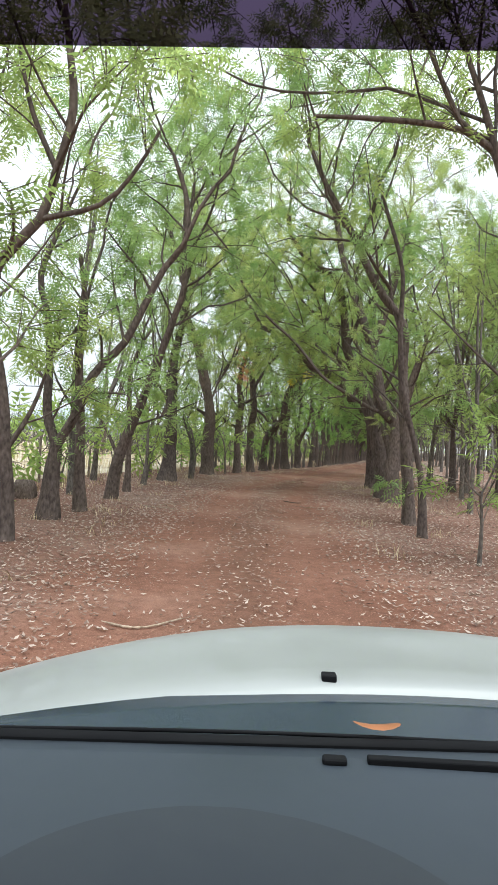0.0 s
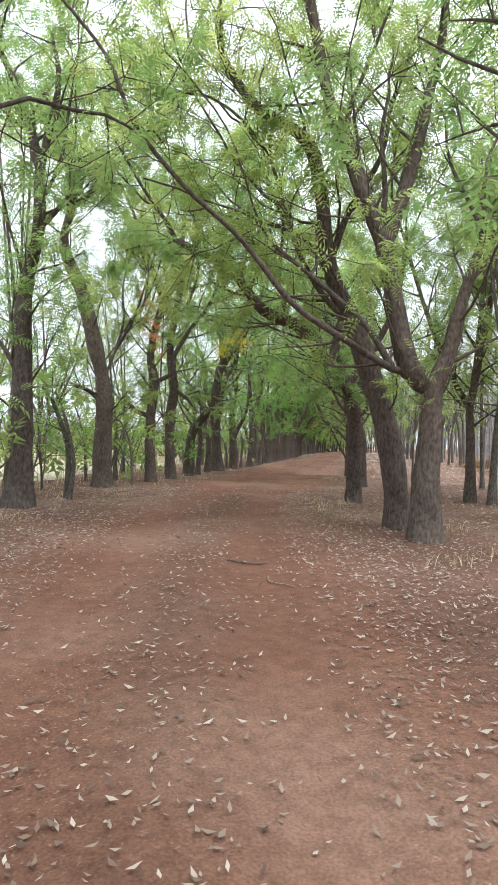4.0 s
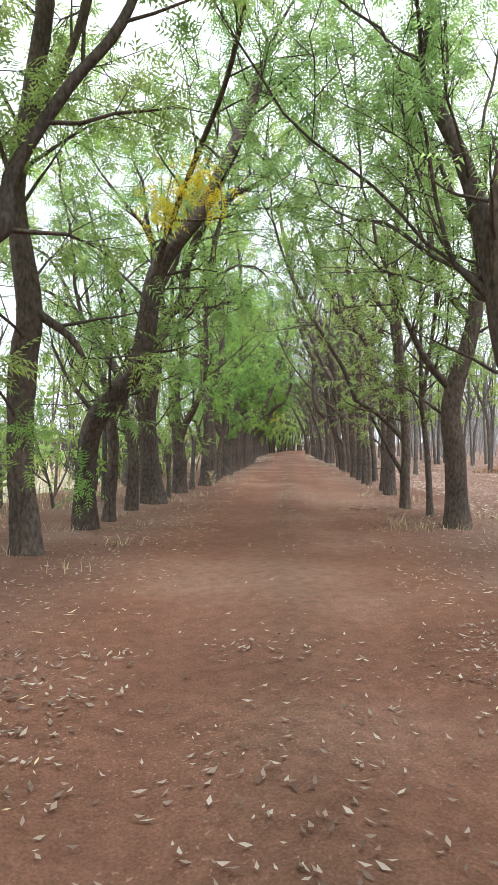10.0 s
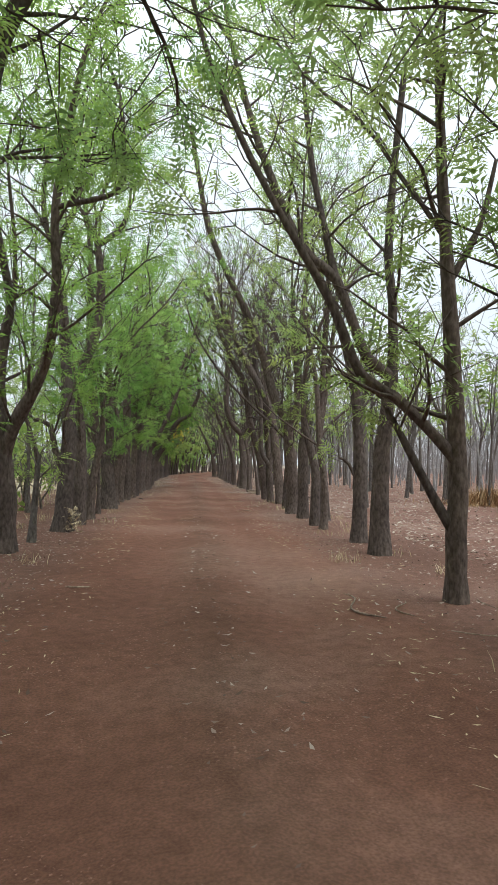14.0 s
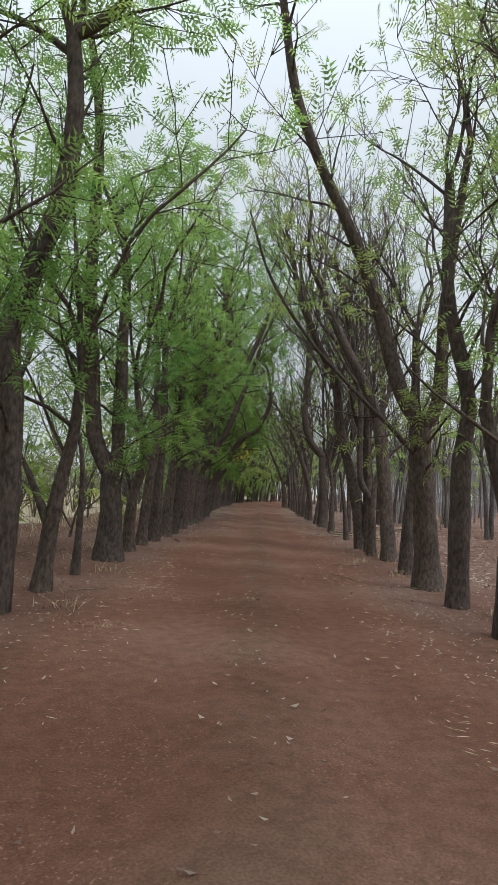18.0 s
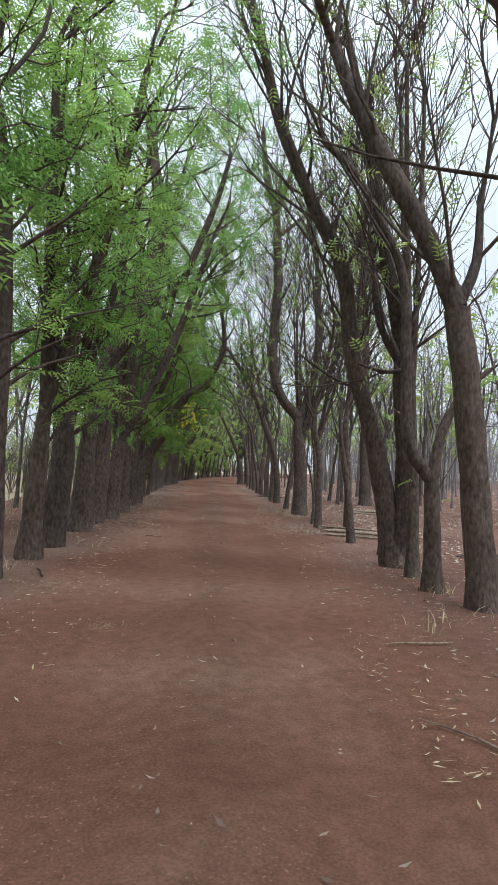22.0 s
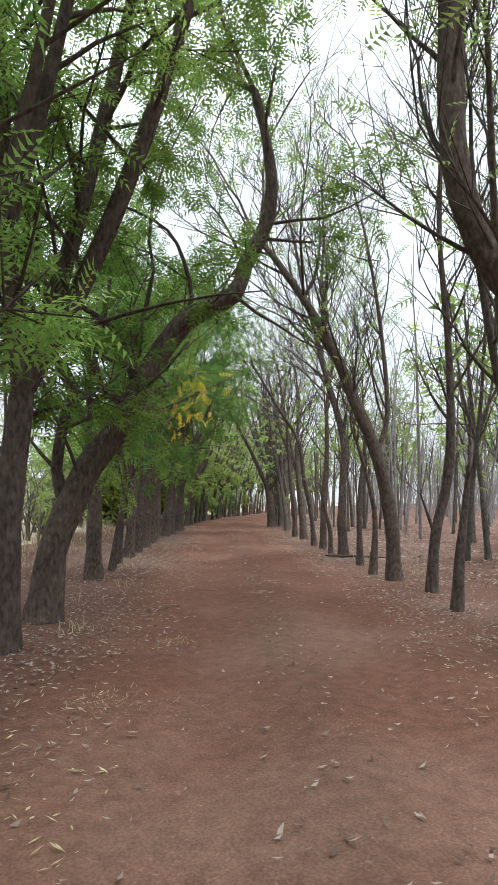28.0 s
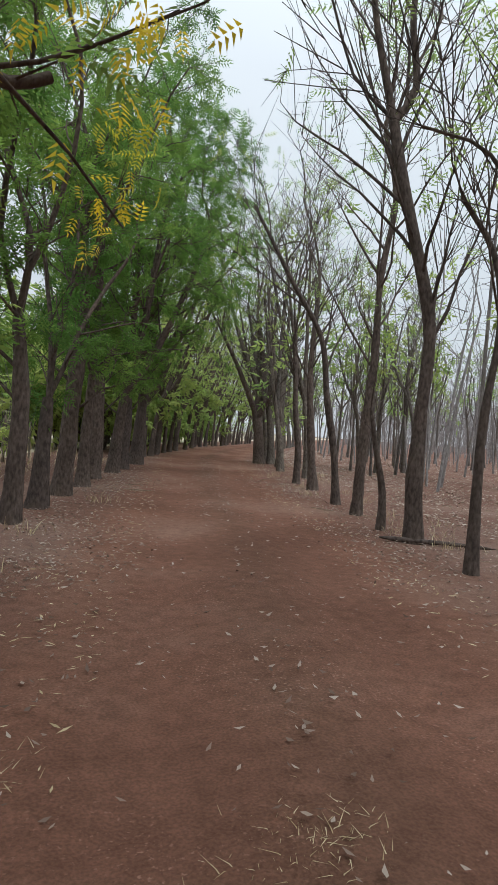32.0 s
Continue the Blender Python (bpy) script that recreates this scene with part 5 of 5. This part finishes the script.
def stick(x, y, turn, length, r, label, name="stick", group="fallen sticks", bend=0.08, mat=None, lift=0.0):
    SEED[0] += 1
    g = np.random.default_rng(SEED[0])
    s = np.linspace(-0.5, 0.5, 9)
    a = radians(turn)
    off = bend * length * np.sin(s * 5 + g.uniform(0, 6)) * 0.5
    px = x + s * length * math.cos(a) - off * math.sin(a)
    py = y + s * length * math.sin(a) + off * math.cos(a)
    pz = swell(px, py) + r * 0.85 + 0.012 + lift
    tb = Tubes()
    rad = np.linspace(r, r * 0.6, 9)
    rad[0] *= 0.3
    rad[-1] *= 0.2
    tb.add(np.stack([px - x, py - y, pz], -1), rad, 7, 0.05, g)
    ob = new(name, tb.mesh(name, mat or M_STICK))
    ob.location = (x, y, 0)
    tagged(ob, label, "stick" if name == "stick" else "log", group)


for k in range(70):
    y = rng.uniform(7, 88)
    u = rng.choice([-1, 1]) * rng.uniform(1.4, 4.5)
    stick(lane(y) + u, y, rng.uniform(0, 360), rng.uniform(0.2, 0.75), rng.uniform(0.004, 0.011), "thin pale fallen twig lying on leaf litter", bend=0.1)
stick(0.33, 10.28, 12, 0.66, 0.011, "crooked pale branch lying on the track", bend=0.25)
stick(-0.8, 17.8, -32, 0.85, 0.012, "crooked pale branch lying in leaf litter", bend=0.2)
stick(1.98, 20.63, -8, 0.46, 0.012, "short dark twig lying on the track", mat=M_BARK)
stick(2.2, 19.7, -75, 0.6, 0.008, "thin pale twig lying on the track", bend=0.2)
stick(6.76, 39.15, 92, 1.05, 0.011, "long curved pale branch lying beside the track", bend=0.35)
stick(7.15, 38.95, 70, 0.7, 0.008, "thin forked pale branch lying beside the track", bend=0.3)
stick(4.3, 40.74, -20, 0.28, 0.012, "short pale stick lying on the track")
stick(1.15, 29.82, 3, 0.42, 0.012, "short pale stick lying on the track")
stick(9.9, 59.6, -10, 0.3, 0.012, "short pale stick lying on the track")
stick(7.9, 55.7, 100, 0.5, 0.02, "dark broken branch lying at the edge of the track", mat=M_BARK)

# loose patches of straw and dry grass
SPOTS = ((6.8, 48.5, 0.35), (6.5, 49.1, 0.3), (7.6, 48.3, 0.2), (10.0, 47.8, 0.35), (10.07, 65.2, 0.4), (9.2, 62.3, 0.3), (11.4, 65.6, 0.4), (7.9, 55.1, 0.35),
         (6.0, 47.0, 0.25), (1.75, 37.0, 0.3), (8.4, 53.5, 0.25), (12.7, 70.7, 0.35), (5.1, 44.8, 0.25), (12.2, 67.3, 0.35), (13.9, 70.0, 0.3), (15.2, 66.4, 0.3))
for k, (x, y, wide) in enumerate(SPOTS):
    g = np.random.default_rng(300 + k)
    m = int(190 * wide / 0.3)
    bx, by = x + g.standard_normal(m) * wide * 0.55, y + g.standard_normal(m) * wide * 0.35
    patch = new("straw_patch", blades("straw_patch", bx, by, np.full(m, 0.035), g, M_STRAW, 1.3, 0.0026))
    tagged(patch, "loose flattened patch of pale straw on red earth", "straw", "straw patches on the track", "stuff")
# a heap of rusty dry bracken in the wood
g = np.random.default_rng(61)
m = 1500
hx, hy = g.standard_normal(m) * 0.9, g.standard_normal(m) * 0.6
heap = new("dry_heap", blades("dry_heap", 20.85 + hx, 53.0 + hy, 0.25 + 0.55 * np.exp(-(hx**2 + hy**2)), g, M_RUST, 0.5, 0.012))
tagged(heap, "heap of rust-coloured dry stems in the wood", "dry plants", kind="stuff")
for k in range(9):
    stick(14.35 + 0.1 * (k % 4), 59.9 + 0.16 * (k % 5) - 0.3, -40 + rng.uniform(-9, 9), rng.uniform(1.4, 2.1), rng.uniform(0.025, 0.045), "cut pale branch stacked in a loose pile", "log", "loose pile of cut branches", 0.05, None, 0.06 * (k // 4))
for k in range(6):
    stick(18.6 + 0.1 * k, 66.5 + 0.3 * (k % 3), -20 + rng.uniform(-12, 12), rng.uniform(1.6, 2.4), rng.uniform(0.03, 0.05), "cut branch lying on the floor of the wood", "log", "cut branches in the wood", 0.06, None, 0.05 * (k // 3))
stick(18.2, 75.1, -36, 1.5, 0.04, "dark fallen branch lying beside the trees", "log", "fallen branches", 0.08, M_BARK)
stick(15.2, 57.2, 10, 1.1, 0.03, "dark fallen branch lying in the leaves", "log", "fallen branches", 0.1, M_BARK)

# a clump of dry leaves caught against a trunk
g = np.random.default_rng(9)
n = 46
p = g.standard_normal((n, 3)) * (0.07, 0.06, 0.13) + (0, 0, 0.18)
p[:, 2] = np.abs(p[:, 2])
clump = new("dry_leaf_clump", leaves_mesh("dry_leaf_clump", p, g.standard_normal((n, 3)), g, M_STRAW, LEAF_FINE, 0.5))
clump.location = (4.72, 46.05, 0.0)
tagged(clump, "clump of pale dry leaves caught at the foot of a trunk", "leaves", kind="stuff")

# the dark stump behind the left row
tb = Tubes()
tb.add([(0, 0, -0.1), (0, 0, 0.05), (0.01, 0, 0.22), (0, 0.02, 0.36), (0, 0.02, 0.37)], [0.26, 0.24, 0.22, 0.17, 0.01], 10, 0.08, g)
stump = new("stump", tb.mesh("stump", M_BARK))
stump.location = (-3.6, 18.2, 0)
tagged(stump, "low dark weathered tree stump in dry grass", "stump")

# ---- the car that the journey starts in, standing at the start of the track ----
car = new("car")
car.matrix_basis = pose(1.10, 5.615, 0, 0, 0, 0.95)
tagged(car, "silver-grey car with a broad bonnet and dark grey dashboard", "car")
MID = 0.42


def sheet(x0, x1, nx, y_at, ny, z_at, thick):
    """A bent slab: y_at(x, s) and z_at(x, s) shape its top."""
    bm = bmesh.new()
    tops, lows = [], []
    for a in range(nx + 1):
        for b in range(ny + 1):
            x, s = x0 + (x1 - x0) * a / nx, b / ny
            y, z = y_at(x, s), z_at(x, s)
            tops.append(bm.verts.new((x, y, z)))
            lows.append(bm.verts.new((x, y, z - thick)))
    w = ny + 1
    for a in range(nx):
        for b in range(ny):
            q = (a * w + b, (a + 1) * w + b, (a + 1) * w + b + 1, a * w + b + 1)
            bm.faces.new([tops[k] for k in q]).smooth = True
            bm.faces.new([lows[k] for k in reversed(q)])
    rim = [a * w for a in range(nx + 1)] + [nx * w + b for b in range(1, w)] + [a * w + ny for a in range(nx - 1, -1, -1)] + [b for b in range(ny - 1, 0, -1)]
    for k in range(len(rim)):
        p, q = rim[k], rim[(k + 1) % len(rim)]
        bm.faces.new([tops[p], lows[p], lows[q], tops[q]])
    bmesh.ops.recalc_face_normals(bm, faces=bm.faces)
    return bm


def block(x0, y0, z0, x1, y1, z1, soft=0.02):
    bm = bmesh.new()
    bmesh.ops.create_cube(bm, size=1)
    for v in bm.verts:
        v.co = Vector(((x0 + x1) / 2 + v.co.x * (x1 - x0), (y0 + y1) / 2 + v.co.y * (y1 - y0), (z0 + z1) / 2 + v.co.z * (z1 - z0)))
    bmesh.ops.bevel(bm, geom=bm.edges[:], offset=soft, segments=3, affect="EDGES", profile=0.6)
    return bm


def rear_y(x):
    return 1.135 - 0.34 * (x - MID) ** 2


bonnet = part("bonnet", sheet(-0.58, 1.42, 24, lambda x, s: rear_y(x) + (1.9 - 0.25 * (x - MID) ** 2 - rear_y(x)) * s, 14,
                              lambda x, s: 0.965 - 0.03 * s - 0.12 * s**4 - 0.09 * abs((x - MID) / 0.9) ** 2.6 * (0.3 + 0.7 * s) - 0.02 * max(0, 1 - s * 18), 0.015), M_PAINT, car, "pale silver-grey bonnet")
part("washer_nozzle", block(0.162, 1.15, 0.952, 0.19, 1.172, 0.9685, 0.005), M_BLACK, bonnet, "small black washer nozzle")
part("cowl", sheet(-0.58, 1.42, 20, lambda x, s: 0.87 + 0.05 * x + (rear_y(x) + 0.03 - 0.87 - 0.05 * x) * s, 4, lambda x, s: 0.935 + 0.012 * s, 0.02), M_COWL, car, "black plastic cowl under the wipers")
for x0, x1, y0, y1 in ((-0.35, 0.5, 0.915, 0.955), (0.35, 1.2, 0.95, 1.0)):
    tb = Tubes()
    s = np.linspace(0, 1, 8)
    tb.add(np.stack([x0 + (x1 - x0) * s, y0 + (y1 - y0) * s, 0.95 + 0.006 * np.sin(3.1 * s)], -1), np.full(8, 0.003), 6)
    child("wiper", tb.mesh("wiper", M_BLACK), car)
part("windscreen_seal", sheet(-0.58, 1.42, 20, lambda x, s: 0.905 + 0.06 * x + 0.026 * s, 2, lambda x, s: 0.952 + 0.006 * math.sin(math.pi * s), 0.02), M_BLACK, car)
dash = part("dashboard", sheet(-0.58, 1.42, 28, lambda x, s: 0.44 + (0.467 + 0.06 * x) * s, 14,
                               lambda x, s: 0.938 + 0.012 * math.exp(-((x - 0.05) / 0.28) ** 2) * (1 - s) + 0.01 * s - 0.08 * max(0, 0.12 - s) * 6, 0.06), M_DASH, car, "dark grey moulded dashboard top")
# flat dark dome added for the shaded, unreflecting patch of the dashboard
bm = bmesh.new()
bmesh.ops.create_icosphere(bm, subdivisions=5, radius=1.0)
for v in bm.verts:
    v.co = Vector((0.01 + 0.29 * v.co.x, 0.52 + 0.292 * v.co.y, 0.94 + 0.014 * v.co.z))
for f in bm.faces:
    f.smooth = True
part("instrument_hood", bm, M_DASH_SHADE, dash, "low dark dome that puts a shaded patch on the dashboard")
part("demister_vent", block(0.195, 0.872, 0.945, 1.0, 0.886, 0.957, 0.003), M_BLACK, dash, "long black demister slot")
part("light_sensor", block(0.13, 0.864, 0.945, 0.165, 0.882, 0.957, 0.006), M_BLACK, dash)
tint_m, tint_t, _ = material("tinted_band", 0.1)
clear = tint_t.nodes.new("ShaderNodeBsdfTransparent")
clear.inputs[0].default_value = (0.24, 0.2, 0.27, 1)
tint_t.links.new(clear.outputs[0], tint_t.nodes["Material Output"].inputs["Surface"])
part("sun_band", sheet(-0.5, 1.3, 8, lambda x, s: 0.385 - 0.1 * s, 3, lambda x, s: 1.637 + 0.045 * x + 0.13 * s, 0.003), tint_m, car, "dark tinted band along the top of the windscreen")
part("roof", sheet(-0.54, 1.38, 10, lambda x, s: -1.9 + 2.2 * s, 10, lambda x, s: 1.8 - 0.05 * ((x - MID) / 0.8) ** 2 - 0.05 * (2 * s - 1) ** 2, 0.03), M_PAINT, car)
part("rear_panel", block(-0.58, -2.0, 0.4, 1.42, -1.94, 1.0), M_PAINT, car)
part("front_bumper", block(-0.58, 1.7, 0.3, 1.42, 1.9, 0.6, 0.06), M_PAINT, car)
part("floor_pan", block(-0.56, -1.9, 0.25, 1.4, 1.85, 0.3), M_BLACK, car)
for x in (-0.61, 1.45):
    part("side_panel", block(x - 0.03, -1.95, 0.3, x + 0.03, 1.3, 0.7), M_PAINT, car)
    for ya, yb in ((0.95, 0.29), (-1.9, -1.6)):
        tb = Tubes()
        inward = 0.06 if x < 0 else -0.06
        tb.add([(x, ya, 0.74), (x + inward * .5, (ya + yb) / 2, 1.35), (x + inward, yb, 1.76)], [0.035, 0.03, 0.03], 7)
        child("pillar", tb.mesh("pillar", M_PAINT), car)
    for yw in (1.35, -1.25):
        bm = bmesh.new()
        bmesh.ops.create_cone(bm, cap_ends=True, segments=28, radius1=0.33, radius2=0.33, depth=0.2, matrix=Matrix.Translation((x, yw, 0.325)) @ Matrix.Rotation(radians(90), 4, "Y"))
        bmesh.ops.bevel(bm, geom=[e for e in bm.edges if len(e.link_faces) == 2 and e.calc_face_angle() > 1], offset=0.04, segments=3, affect="EDGES")
        wheel = part("wheel", bm, M_BLACK, car)
        bm = bmesh.new()
        bmesh.ops.create_cone(bm, cap_ends=True, segments=24, radius1=0.2, radius2=0.18, depth=0.215, matrix=Matrix.Translation((x, yw, 0.325)) @ Matrix.Rotation(radians(90), 4, "Y"))
        part("rim", bm, M_RIM, wheel)
# a fallen leaf on the cowl
bm = bmesh.new()
ring = []
for k in range(14):
    s = k / 14 * 2 * math.pi
    ring.append(bm.verts.new((0.06 * math.cos(s), 0.017 * math.sin(s) * (1 + 0.3 * math.cos(s)), 0.006 * math.cos(2 * s))))
mid = bm.verts.new((0, 0, -0.003))
for k in range(14):
    bm.faces.new((ring[k], ring[(k + 1) % 14], mid))
lf = new("fallen_leaf", bpy.data.meshes.new("fallen_leaf"))
bm.to_mesh(lf.data)
bm.free()
lf.data.materials.append(M_ORANGE)
lf.matrix_basis = pose(1.305, 6.565, 0.972, 0, 0, 1) @ Matrix.Scale(0.62, 4)
tagged(lf, "orange-brown fallen leaf lying on the car's cowl", "leaf")
